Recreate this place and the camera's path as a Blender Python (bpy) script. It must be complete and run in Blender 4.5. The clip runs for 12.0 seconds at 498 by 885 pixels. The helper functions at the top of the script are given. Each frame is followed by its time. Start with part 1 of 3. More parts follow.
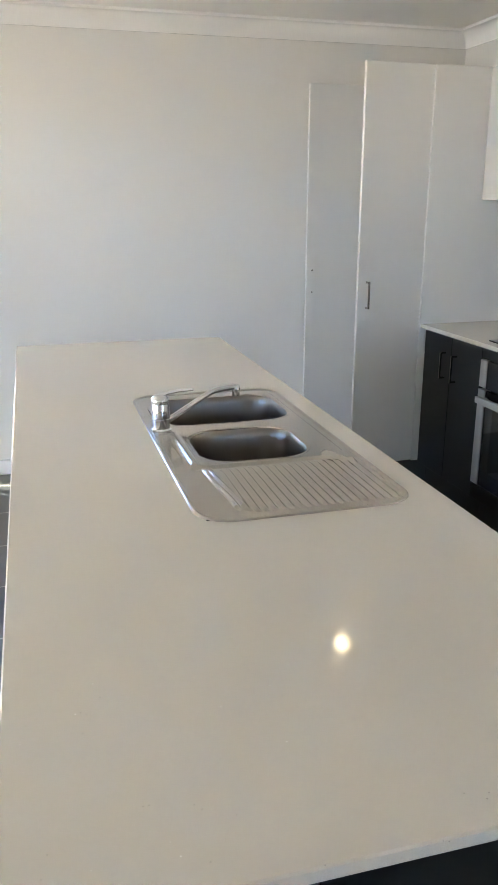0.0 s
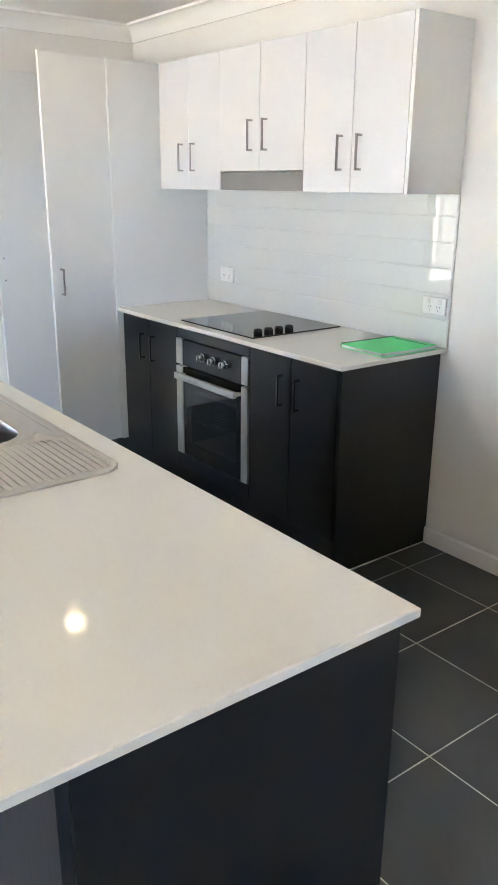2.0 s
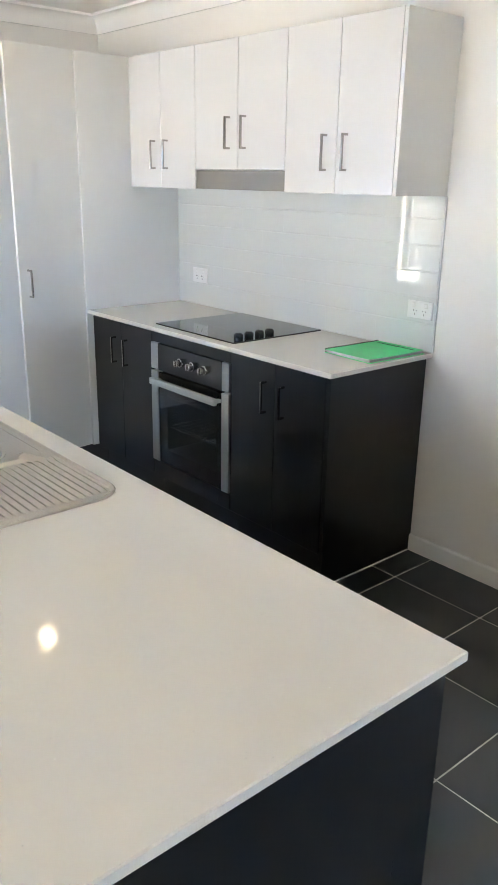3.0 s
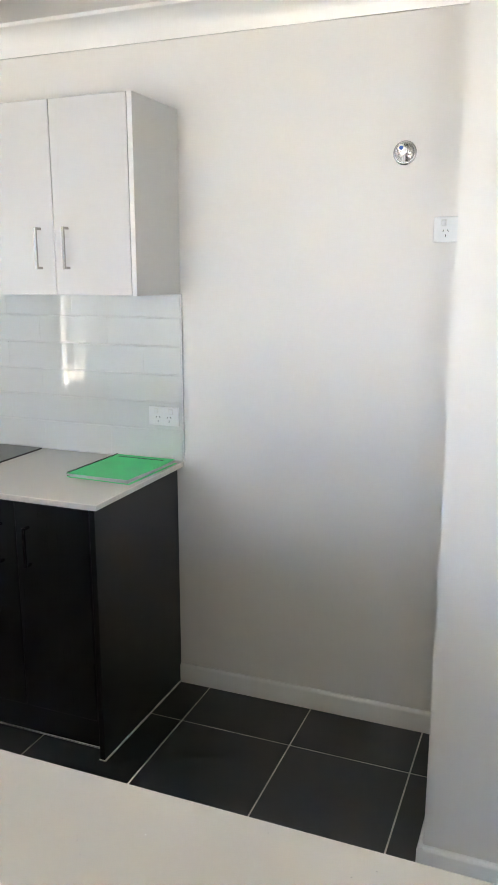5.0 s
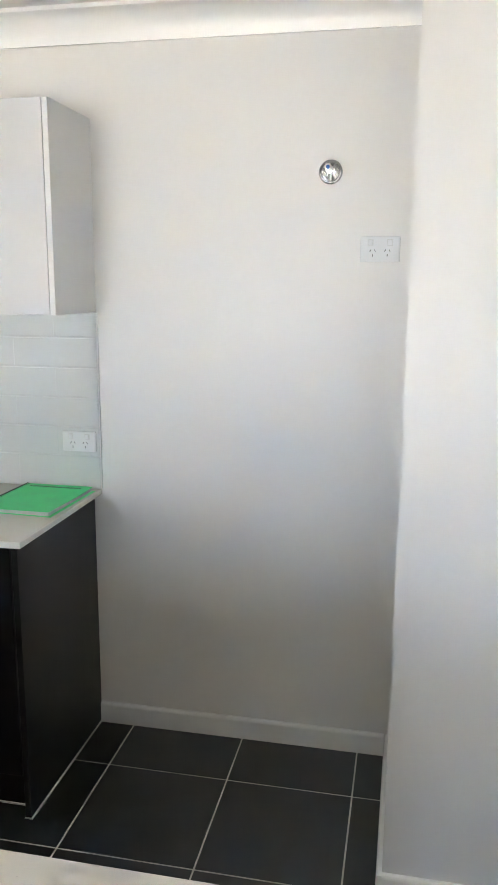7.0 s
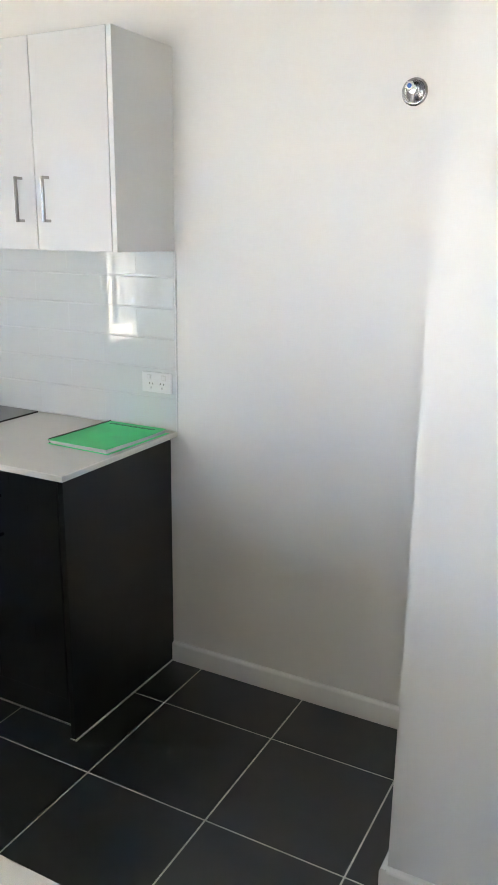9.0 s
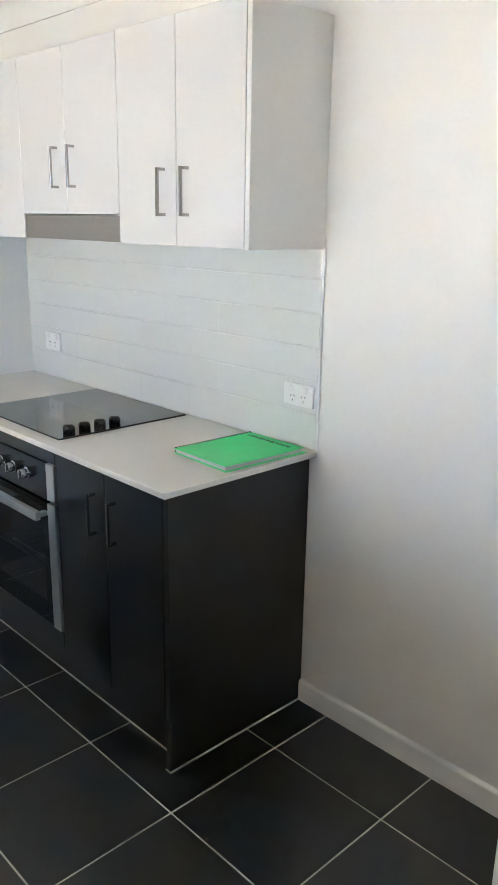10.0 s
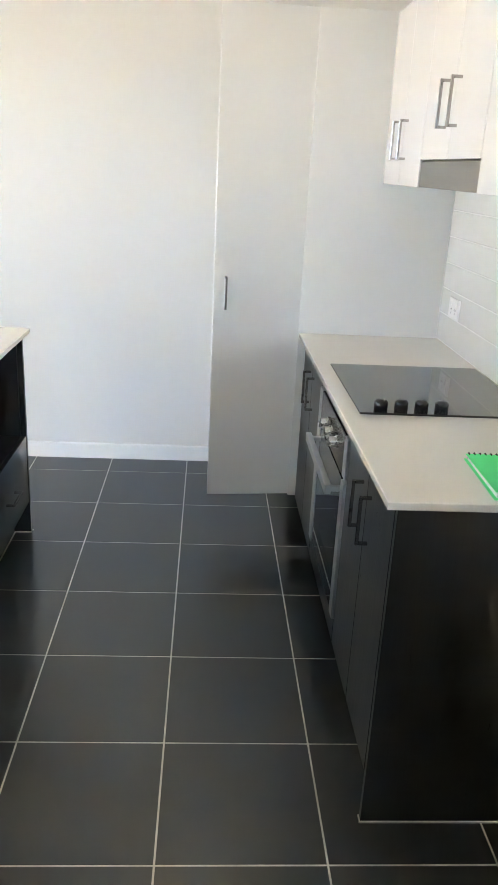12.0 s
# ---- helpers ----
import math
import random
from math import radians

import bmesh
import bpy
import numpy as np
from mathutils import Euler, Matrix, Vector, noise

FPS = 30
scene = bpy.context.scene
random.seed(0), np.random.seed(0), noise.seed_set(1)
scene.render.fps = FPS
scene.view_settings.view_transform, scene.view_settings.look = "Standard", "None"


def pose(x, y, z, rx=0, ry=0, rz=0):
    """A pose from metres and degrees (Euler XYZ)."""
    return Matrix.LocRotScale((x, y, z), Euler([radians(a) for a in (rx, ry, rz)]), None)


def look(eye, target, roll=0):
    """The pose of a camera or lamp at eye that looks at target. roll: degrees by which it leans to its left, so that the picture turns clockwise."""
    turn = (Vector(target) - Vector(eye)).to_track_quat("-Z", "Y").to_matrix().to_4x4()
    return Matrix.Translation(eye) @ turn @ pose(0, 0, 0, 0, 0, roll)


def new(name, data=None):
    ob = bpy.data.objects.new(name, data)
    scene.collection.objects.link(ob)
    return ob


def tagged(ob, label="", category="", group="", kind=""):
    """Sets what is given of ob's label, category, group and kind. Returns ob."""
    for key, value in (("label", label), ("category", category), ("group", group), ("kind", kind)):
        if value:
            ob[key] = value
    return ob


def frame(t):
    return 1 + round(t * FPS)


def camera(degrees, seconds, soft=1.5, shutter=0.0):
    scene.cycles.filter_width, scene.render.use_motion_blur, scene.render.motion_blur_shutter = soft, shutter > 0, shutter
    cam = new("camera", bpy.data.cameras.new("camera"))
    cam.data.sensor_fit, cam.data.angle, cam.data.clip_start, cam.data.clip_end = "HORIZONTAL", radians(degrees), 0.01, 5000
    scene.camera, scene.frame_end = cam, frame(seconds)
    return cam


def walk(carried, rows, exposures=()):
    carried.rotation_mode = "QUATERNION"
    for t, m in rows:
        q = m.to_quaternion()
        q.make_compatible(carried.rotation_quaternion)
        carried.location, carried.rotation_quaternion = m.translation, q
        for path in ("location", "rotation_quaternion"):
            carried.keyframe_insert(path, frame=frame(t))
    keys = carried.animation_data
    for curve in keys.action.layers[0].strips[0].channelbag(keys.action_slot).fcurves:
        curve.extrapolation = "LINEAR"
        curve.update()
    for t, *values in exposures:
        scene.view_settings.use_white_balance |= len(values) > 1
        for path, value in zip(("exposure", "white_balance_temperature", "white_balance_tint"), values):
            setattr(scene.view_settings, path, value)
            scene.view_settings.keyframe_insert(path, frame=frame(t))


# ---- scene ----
cam = camera(35.5, 12.0)
PATH = [
    (0, (0.322, 0.36, 1.517), (0.831, 2.2, 0.922), 0.0),
    (0.3, (0.3, 0.268, 1.532), (0.949, 2.053, 0.905), -0.3),
    (0.5, (0.281, 0.277, 1.524), (1.031, 2.016, 0.882), -0.2),
    (0.8, (0.284, 0.245, 1.524), (1.152, 1.923, 0.869), 0.2),
    (1.5, (0.257, 0.216, 1.54), (1.327, 1.777, 0.894), 0.3),
    (2, (0.265, 0.201, 1.549), (1.413, 1.712, 0.917), 0.5),
    (2.5, (0.261, 0.238, 1.546), (1.458, 1.714, 0.921), 1.4),
    (2.7, (0.245, 0.287, 1.556), (1.452, 1.75, 0.921), 1.3),
    (4.5, (0.265, 0.833, 1.589), (1.922, 1.831, 1.076), -0.1),
    (5, (0.337, 0.997, 1.593), (2.152, 1.719, 1.164), 0.0),
    (5.5, (0.393, 1.128, 1.622), (2.292, 1.63, 1.243), 0.2),
    (6, (0.393, 1.224, 1.609), (2.311, 1.658, 1.244), 0.4),
    (6.5, (0.38, 1.233, 1.617), (2.299, 1.633, 1.222), 0.7),
    (7, (0.366, 1.23, 1.612), (2.287, 1.619, 1.213), 0.4),
    (7.2, (0.37, 1.225, 1.615), (2.285, 1.634, 1.209), 0.1),
    (8.8, (0.516, 0.868, 1.601), (2.269, 1.669, 1.066), 1.2),
    (9, (0.647, 0.811, 1.579), (2.355, 1.71, 1.057), 0.7),
    (9.5, (0.873, 0.78, 1.58), (2.44, 1.919, 1.084), 0.3),
    (10, (1.092, 0.727, 1.589), (2.427, 2.113, 1.043), 1.0),
    (10.5, (1.286, 0.706, 1.554), (2.346, 2.295, 0.962), 1.6),
    (11, (1.512, 0.773, 1.565), (2.332, 2.49, 0.95), 1.7),
    (11.3, (1.635, 0.793, 1.541), (2.288, 2.579, 0.922), 1.5),
    (11.5, (1.726, 0.798, 1.546), (2.231, 2.625, 0.908), 1.7),
    (12, (1.873, 0.769, 1.555), (1.991, 2.651, 0.888), 2.9),
]
EXPOSURES = [(0, 4.42, 7300, 4.4), (0.5, 4.82, 7250, 4.2), (2, 5.02, 7100, 4.2), (4.5, 4.73, 7000, 4), (6.5, 4.64, 6900, 3.5),
             (9, 4.72, 6900, 3), (10.5, 5.02, 7100, 2.5), (12, 5.22, 7500, 2.7)]
walk(cam, [(t, look(eye, target, roll)) for t, eye, target, roll in PATH], EXPOSURES)

# ---- world, sun, lamps ----
world = bpy.data.worlds.new("world")
scene.world = world
world.use_nodes = True
wn = world.node_tree.nodes
sky = wn.new("ShaderNodeTexSky")
sky.sky_type, sky.sun_disc = "NISHITA", False
SUN = Vector((0.3, -0.25, -0.92)).normalized()      # the way the sunlight travels
sky.sun_elevation = math.asin(-SUN.z)
sky.ozone_density, sky.dust_density, sky.air_density, sky.altitude = 2.5, 0.0, 0.3, 2000
sky.sun_rotation = math.atan2(-SUN.x, -SUN.y)
wn["Background"].inputs["Strength"].default_value = 0.15
world.node_tree.links.new(sky.outputs[0], wn["Background"].inputs["Color"])
sun = new("sun", bpy.data.lights.new("sun", "SUN"))
sun.data.energy, sun.data.angle, sun.data.color = 2.35, radians(0.5), (1.0, 0.95, 0.88)
sun.matrix_world = look((0, 0, 8), Vector((0, 0, 8)) + SUN)

# ---- the plan ----
EAST, NORTH, WEST, SOUTH = 2.872, 4.84, -3.2, -3.0    # inner wall faces
NIB_X, NIB_Y = 2.207, 1.233                           # corner of the wall beside the fridge space
CEIL = 2.443
BENCH = 0.9


# ---- materials ----
def material(name):
    m = bpy.data.materials.new(name)
    m.use_nodes = True
    return m, m.node_tree.nodes, m.node_tree.links, m.node_tree.nodes["Principled BSDF"]


def coords(nodes, links, scale=(1, 1, 1)):
    geo = nodes.new("ShaderNodeTexCoord")
    mp = nodes.new("ShaderNodeMapping")
    mp.inputs["Scale"].default_value = scale
    links.new(geo.outputs["Object"], mp.inputs["Vector"])
    return mp.outputs["Vector"]


def tex_noise(nodes, links, vec, scale, detail=3.0, rough=0.5):
    n = nodes.new("ShaderNodeTexNoise")
    n.inputs["Scale"].default_value, n.inputs["Detail"].default_value = scale, detail
    n.inputs["Roughness"].default_value = rough
    links.new(vec, n.inputs["Vector"])
    return n.outputs["Fac"]


def ramp(nodes, links, fac, stops):
    r = nodes.new("ShaderNodeValToRGB")
    r.color_ramp.elements[0].position, r.color_ramp.elements[0].color = stops[0][0], (*stops[0][1], 1)
    r.color_ramp.elements[1].position, r.color_ramp.elements[1].color = stops[-1][0], (*stops[-1][1], 1)
    for p, c in stops[1:-1]:
        e = r.color_ramp.elements.new(p)
        e.color = (*c, 1)
    links.new(fac, r.inputs["Fac"])
    return r.outputs["Color"]


def bump(nodes, links, bsdf, height, strength, distance):
    b = nodes.new("ShaderNodeBump")
    b.inputs["Strength"].default_value, b.inputs["Distance"].default_value = strength, distance
    links.new(height, b.inputs["Height"])
    links.new(b.outputs["Normal"], bsdf.inputs["Normal"])


def ranged(nodes, links, fac, lo, hi):
    r = nodes.new("ShaderNodeMapRange")
    r.inputs["To Min"].default_value, r.inputs["To Max"].default_value = lo, hi
    links.new(fac, r.inputs["Value"])
    return r.outputs["Result"]


def plain(name, color, rough=0.5, metal=0.0, var=0.06, scale=6.0, grain=250.0, relief=0.05, coat=0.0, stretch=(1, 1, 1)):
    """A painted, plastic or metal surface with broad and fine variation of tone, gloss and relief."""
    m, n, l, b = material(name)
    v = coords(n, l, stretch)
    broad = tex_noise(n, l, v, scale, 4)
    lo, hi = [tuple(min(1, max(0, c * k)) for c in color) for k in (1 - var, 1 + var)]
    l.new(ramp(n, l, broad, [(0.3, lo), (0.7, hi)]), b.inputs["Base Color"])
    fine = tex_noise(n, l, v, grain, 2)
    l.new(ranged(n, l, broad, rough * 0.85, rough * 1.15), b.inputs["Roughness"])
    b.inputs["Metallic"].default_value = metal
    b.inputs["Coat Weight"].default_value = coat
    b.inputs["Coat Roughness"].default_value = 0.08
    if relief:
        bump(n, l, b, fine, relief, 0.001)
    return m


def stone_top():
    """Off-white engineered stone: fine crumbs, a few grey specks and small bright chips, polished."""
    m, n, l, b = material("engineered_stone")
    v = coords(n, l)
    base = ramp(n, l, tex_noise(n, l, v, 900, 2), [(0.35, (0.70, 0.67, 0.615)), (0.65, (0.755, 0.725, 0.67))])
    vor = n.new("ShaderNodeTexVoronoi")
    vor.inputs["Scale"].default_value = 150
    l.new(v, vor.inputs["Vector"])
    sep = n.new("ShaderNodeSeparateColor")
    l.new(vor.outputs["Color"], sep.inputs["Color"])
    pick = n.new("ShaderNodeMath")
    pick.operation = "GREATER_THAN"
    pick.inputs[1].default_value = 0.965
    l.new(sep.outputs["Red"], pick.inputs[0])
    near = n.new("ShaderNodeMath")
    near.operation = "LESS_THAN"
    near.inputs[1].default_value = 0.17
    l.new(vor.outputs["Distance"], near.inputs[0])
    both = n.new("ShaderNodeMath")
    both.operation = "MULTIPLY"
    l.new(pick.outputs[0], both.inputs[0])
    l.new(near.outputs[0], both.inputs[1])
    chip = ramp(n, l, sep.outputs["Green"], [(0.0, (0.52, 0.495, 0.455)), (0.72, (0.56, 0.53, 0.49)), (0.84, (0.95, 0.95, 0.93)), (1.0, (0.95, 0.95, 0.93))])
    mix = n.new("ShaderNodeMix")
    mix.data_type = "RGBA"
    l.new(both.outputs[0], mix.inputs["Factor"])
    l.new(base, mix.inputs["A"])
    l.new(chip, mix.inputs["B"])
    l.new(mix.outputs["Result"], b.inputs["Base Color"])
    l.new(ranged(n, l, tex_noise(n, l, v, 4, 4), 0.07, 0.085), b.inputs["Roughness"])
    b.inputs["IOR"].default_value = 1.52
    bump(n, l, b, tex_noise(n, l, v, 60, 2), 0.012, 0.001)
    return m


def dark_board(name, base, rough):
    """Near-black laminate with a fine upright wood grain."""
    m, n, l, b = material(name)
    v = coords(n, l, (90, 90, 2.2))
    g1 = tex_noise(n, l, v, 2.2, 6, 0.65)
    g2 = tex_noise(n, l, coords(n, l, (260, 260, 5)), 1.6, 3, 0.6)
    both = n.new("ShaderNodeMath")
    both.operation = "MULTIPLY_ADD"
    both.inputs[1].default_value = 0.45
    l.new(g2, both.inputs[0])
    l.new(ranged(n, l, g1, -0.1, 0.65), both.inputs[2])
    l.new(ramp(n, l, both.outputs[0], [(0.3, tuple(c * 0.5 for c in base)), (0.5, base), (0.7, tuple(c * 1.7 for c in base))]), b.inputs["Base Color"])
    l.new(ranged(n, l, g1, rough - 0.08, rough + 0.10), b.inputs["Roughness"])
    b.inputs["Specular IOR Level"].default_value = 0.72
    bump(n, l, b, both.outputs[0], 0.09, 0.0006)
    return m


def floor_tile():
    m, n, l, b = material("charcoal_porcelain")
    v = coords(n, l)
    info = n.new("ShaderNodeObjectInfo")
    off = n.new("ShaderNodeVectorMath")
    off.operation = "ADD"
    comb = n.new("ShaderNodeCombineXYZ")
    mul = n.new("ShaderNodeMath")
    mul.operation = "MULTIPLY"
    mul.inputs[1].default_value = 40
    l.new(info.outputs["Random"], mul.inputs[0])
    l.new(mul.outputs[0], comb.inputs["X"])
    l.new(v, off.inputs[0])
    l.new(comb.outputs[0], off.inputs[1])
    cloud = tex_noise(n, l, off.outputs[0], 5, 5, 0.6)
    col = ramp(n, l, cloud, [(0.25, (0.0152, 0.0178, 0.0180)), (0.75, (0.0170, 0.0198, 0.0200))])
    hsv = n.new("ShaderNodeHueSaturation")
    l.new(ranged(n, l, info.outputs["Random"], 0.93, 1.08), hsv.inputs["Value"])
    l.new(col, hsv.inputs["Color"])
    l.new(hsv.outputs["Color"], b.inputs["Base Color"])
    l.new(ranged(n, l, cloud, 0.275, 0.30), b.inputs["Roughness"])
    b.inputs["Specular IOR Level"].default_value = 0.9
    bump(n, l, b, tex_noise(n, l, v, 260, 2), 0.035, 0.001)
    return m


def gloss_tile():
    m, n, l, b = material("white_glazed_tile")
    v = coords(n, l)
    info = n.new("ShaderNodeObjectInfo")
    hsv = n.new("ShaderNodeHueSaturation")
    hsv.inputs["Color"].default_value = (0.67, 0.685, 0.665, 1)
    l.new(ranged(n, l, info.outputs["Random"], 0.99, 1.01), hsv.inputs["Value"])
    l.new(hsv.outputs["Color"], b.inputs["Base Color"])
    b.inputs["Roughness"].default_value = 0.025
    b.inputs["Specular IOR Level"].default_value = 0.7
    bump(n, l, b, tex_noise(n, l, v, 7, 2), 0.03, 0.003)
    return m


def brushed(name, color, rough, stretch):
    m, n, l, b = material(name)
    v = coords(n, l, stretch)
    g = tex_noise(n, l, v, 6, 4, 0.6)
    l.new(ramp(n, l, g, [(0.3, tuple(c * 0.93 for c in color)), (0.7, color)]), b.inputs["Base Color"])
    b.inputs["Metallic"].default_value = 1
    l.new(ranged(n, l, g, rough - 0.03, rough + 0.04), b.inputs["Roughness"])
    return m


def glass(name, color=(1, 1, 1), rough=0.0, ior=1.45):
    m, n, l, b = material(name)
    b.inputs["Base Color"].default_value = (*color, 1)
    b.inputs["Roughness"].default_value = rough
    b.inputs["Transmission Weight"].default_value = 1
    b.inputs["IOR"].default_value = ior
    return m


def glow(name, color, strength):
    m, n, l, b = material(name)
    b.inputs["Base Color"].default_value = (*color, 1)
    b.inputs["Emission Color"].default_value = (*color, 1)
    b.inputs["Emission Strength"].default_value = strength
    return m


WALL = plain("wall_paint", (0.795, 0.775, 0.742), 0.42, var=0.012, scale=1.2, grain=140, relief=0.025)
CEILING = plain("ceiling_paint", (0.85, 0.84, 0.82), 0.7, var=0.01, scale=1.0, grain=180, relief=0.06)
TRIM = plain("trim_paint", (0.90, 0.89, 0.87), 0.24, var=0.015, scale=3, grain=120, relief=0.03)
STONE = stone_top()
DARK = dark_board("dark_woodgrain_laminate", (0.0052, 0.0055, 0.0056), 0.30)
DARKEDGE = dark_board("dark_cabinet_inside", (0.008, 0.008, 0.0085), 0.45)
BACKPANEL = dark_board("dark_back_panel", (0.016, 0.017, 0.02), 0.34)
WHITE = plain("white_gloss_board", (0.685, 0.68, 0.675), 0.22, var=0.008, scale=2, relief=0.0)
WHITEMATT = plain("white_melamine", (0.78, 0.773, 0.755), 0.36, var=0.012, scale=2, relief=0.0)
FLOOR = floor_tile()
GROUT = plain("floor_grout", (0.60, 0.58, 0.535), 0.9, var=0.2, scale=9, grain=400, relief=0.3)
TILE = gloss_tile()
TILEGROUT = plain("white_grout", (0.62, 0.63, 0.615), 0.8, var=0.06, scale=20, grain=500, relief=0.2)
SEALANT = plain("white_sealant", (0.70, 0.69, 0.66), 0.45, var=0.12, scale=30, grain=200, relief=0.1)
STEEL = brushed("brushed_steel", (0.62, 0.615, 0.605), 0.36, (300, 300, 3))
SINKSTEEL = brushed("sink_steel", (0.55, 0.525, 0.49), 0.14, (6, 120, 120))
# the deck's steel darkened: the shade inside the bowls is put into its colour
SHADEDSTEEL = brushed("shaded_bowl_steel", (0.27, 0.25, 0.225), 0.3, (10, 10, 1.5))
NICKEL = brushed("satin_nickel", (0.40, 0.385, 0.37), 0.16, (30, 30, 200))
HOODSTEEL = brushed("hood_steel", (0.33, 0.31, 0.29), 0.42, (200, 4, 200))
KNOBSTEEL = brushed("knob_steel", (0.52, 0.505, 0.48), 0.26, (20, 20, 20))
CHROME = plain("chrome", (0.80, 0.80, 0.81), 0.05, 1.0, var=0.02, relief=0.0)
DULLCHROME = plain("dull_chrome", (0.42, 0.42, 0.43), 0.16, 1.0, var=0.12, scale=60, relief=0.02)
BLACKGLASS = plain("black_glass", (0.014, 0.0142, 0.014), 0.035, var=0.1, relief=0.0, coat=0.4)
BLACKPLASTIC = plain("black_plastic", (0.012, 0.012, 0.013), 0.22, var=0.15, grain=200)
OVENBLACK = plain("oven_enamel", (0.009, 0.011, 0.015), 0.4, var=0.1)
PLASTIC = plain("white_plastic", (0.80, 0.80, 0.79), 0.25, var=0.015, relief=0.01)
SLOT = plain("socket_slot", (0.02, 0.02, 0.02), 0.6, relief=0.0)
GREEN = plain("green_plastic_cover", (0.042, 0.72, 0.215), 0.4, var=0.06, scale=14, grain=140, relief=0.12)
PAPER = plain("paper_edges", (0.55, 0.57, 0.55), 0.7, var=0.1, scale=3, stretch=(1, 1, 300), relief=0.2)
GREENPRINT = plain("dark_green_print", (0.012, 0.15, 0.05), 0.5, relief=0.0)
BLUE = plain("blue_plastic", (0.02, 0.12, 0.5), 0.3, relief=0.0)
ALU = plain("white_powder_coat", (0.75, 0.75, 0.74), 0.4, var=0.02)
PANE = glass("window_glass")
OVENGLASS = glass("oven_door_glass", (0.30, 0.335, 0.37), ior=1.45)
LAMP = glow("lamp_diffuser", (1.0, 0.80, 0.55), 3.8)
FABRIC = plain("blind_fabric", (0.62, 0.61, 0.58), 0.8, var=0.03, grain=600, relief=0.2)
PAVING = plain("pale_concrete", (0.62, 0.54, 0.445), 0.9, var=0.15, scale=0.5, grain=60, relief=0.3)


# ---- building helpers ----
def add_box(bm, x0, x1, y0, y1, z0, z1, bevel=0.0, segments=1):
    c = bmesh.ops.create_cube(bm, size=1.0)["verts"]
    for v in c:
        v.co = Vector(((x0 + x1) / 2 + v.co.x * (x1 - x0), (y0 + y1) / 2 + v.co.y * (y1 - y0), (z0 + z1) / 2 + v.co.z * (z1 - z0)))
    if bevel:
        edges = list({e for v in c for e in v.link_edges})
        bmesh.ops.bevel(bm, geom=edges, offset=bevel, segments=segments, profile=0.5, affect="EDGES")


def box(x0, x1, y0, y1, z0, z1, bevel=0.0, segments=1):
    bm = bmesh.new()
    add_box(bm, x0, x1, y0, y1, z0, z1, bevel, segments)
    return bm


def add_cyl(bm, a, b, r0, r1=None, n=24):
    a, b = Vector(a), Vector(b)
    r1 = r0 if r1 is None else r1
    q = (b - a).to_track_quat("Z", "Y").to_matrix().to_4x4()
    bmesh.ops.create_cone(bm, cap_ends=True, segments=n, radius1=r0, radius2=r1, depth=(b - a).length, matrix=Matrix.Translation((a + b) / 2) @ q)


def add_lathe(bm, profile, origin, axis=(0, 0, 1), n=32):
    """Turns (radius, height) pairs round an axis."""
    q = Vector(axis).to_track_quat("Z", "Y").to_matrix()
    rings = []
    for r, h in profile:
        rings.append([bm.verts.new(Vector(origin) + q @ Vector((r * math.cos(2 * math.pi * i / n), r * math.sin(2 * math.pi * i / n), h))) for i in range(n)])
    for p, s in zip(rings, rings[1:]):
        for i in range(n):
            bm.faces.new((p[i], p[(i + 1) % n], s[(i + 1) % n], s[i]))
    bm.faces.new(list(reversed(rings[0])))
    bm.faces.new(rings[-1])


def add_tube(bm, pts, r, n=16):
    """A round bar along a line of points."""
    pts = [Vector(p) for p in pts]
    rings = []
    for i, p in enumerate(pts):
        d = (pts[min(i + 1, len(pts) - 1)] - pts[max(i - 1, 0)]).normalized()
        side = d.cross(Vector((0.31, 0.17, 0.93))).normalized()
        up = side.cross(d).normalized()
        rings.append([bm.verts.new(p + r * (math.cos(2 * math.pi * k / n) * side + math.sin(2 * math.pi * k / n) * up)) for k in range(n)])
    for p, s in zip(rings, rings[1:]):
        for i in range(n):
            bm.faces.new((p[i], p[(i + 1) % n], s[(i + 1) % n], s[i]))
    bm.faces.new(list(reversed(rings[0])))
    bm.faces.new(rings[-1])


def mesh_of(name, bm, mat, smooth=False):
    bmesh.ops.recalc_face_normals(bm, faces=bm.faces)
    me = bpy.data.meshes.new(name)
    bm.to_mesh(me)
    bm.free()
    me.materials.append(mat)
    if smooth:
        for p in me.polygons:
            p.use_smooth = True
        me.set_sharp_from_angle(angle=radians(40))
    return me


def part(name, bm, mat, parent=None, label="", smooth=False):
    ob = new(name, mesh_of(name, bm, mat, smooth))
    if parent:
        ob.parent = parent
    if label:
        ob["label"] = label
    return ob


def thing(name, label, category, group="", kind=""):
    return tagged(new(name), label, category, group, kind)


def structure(name, bm, mat, label, category, smooth=False):
    return tagged(part(name, bm, mat, smooth=smooth), label, category, kind="structure")


# ---- large structure ----
T = 0.12
wall_east = structure("wall_east", box(EAST, EAST + T, NIB_Y - 0.11, NORTH + T, 0, CEIL), WALL, "white painted plaster wall behind the cooking bench", "wall")
bm = bmesh.new()
plan = [(NIB_X, NIB_Y), (EAST, NIB_Y), (EAST, NIB_Y - 0.11), (NIB_X + T, NIB_Y - 0.11), (NIB_X + T, SOUTH - T), (NIB_X, SOUTH - T)]
low, high = [[bm.verts.new((*p, z)) for p in plan] for z in (0, CEIL)]
for a in range(6):
    bm.faces.new((low[a], low[(a + 1) % 6], high[(a + 1) % 6], high[a]))
bm.faces.new(low)
bm.faces.new(high)
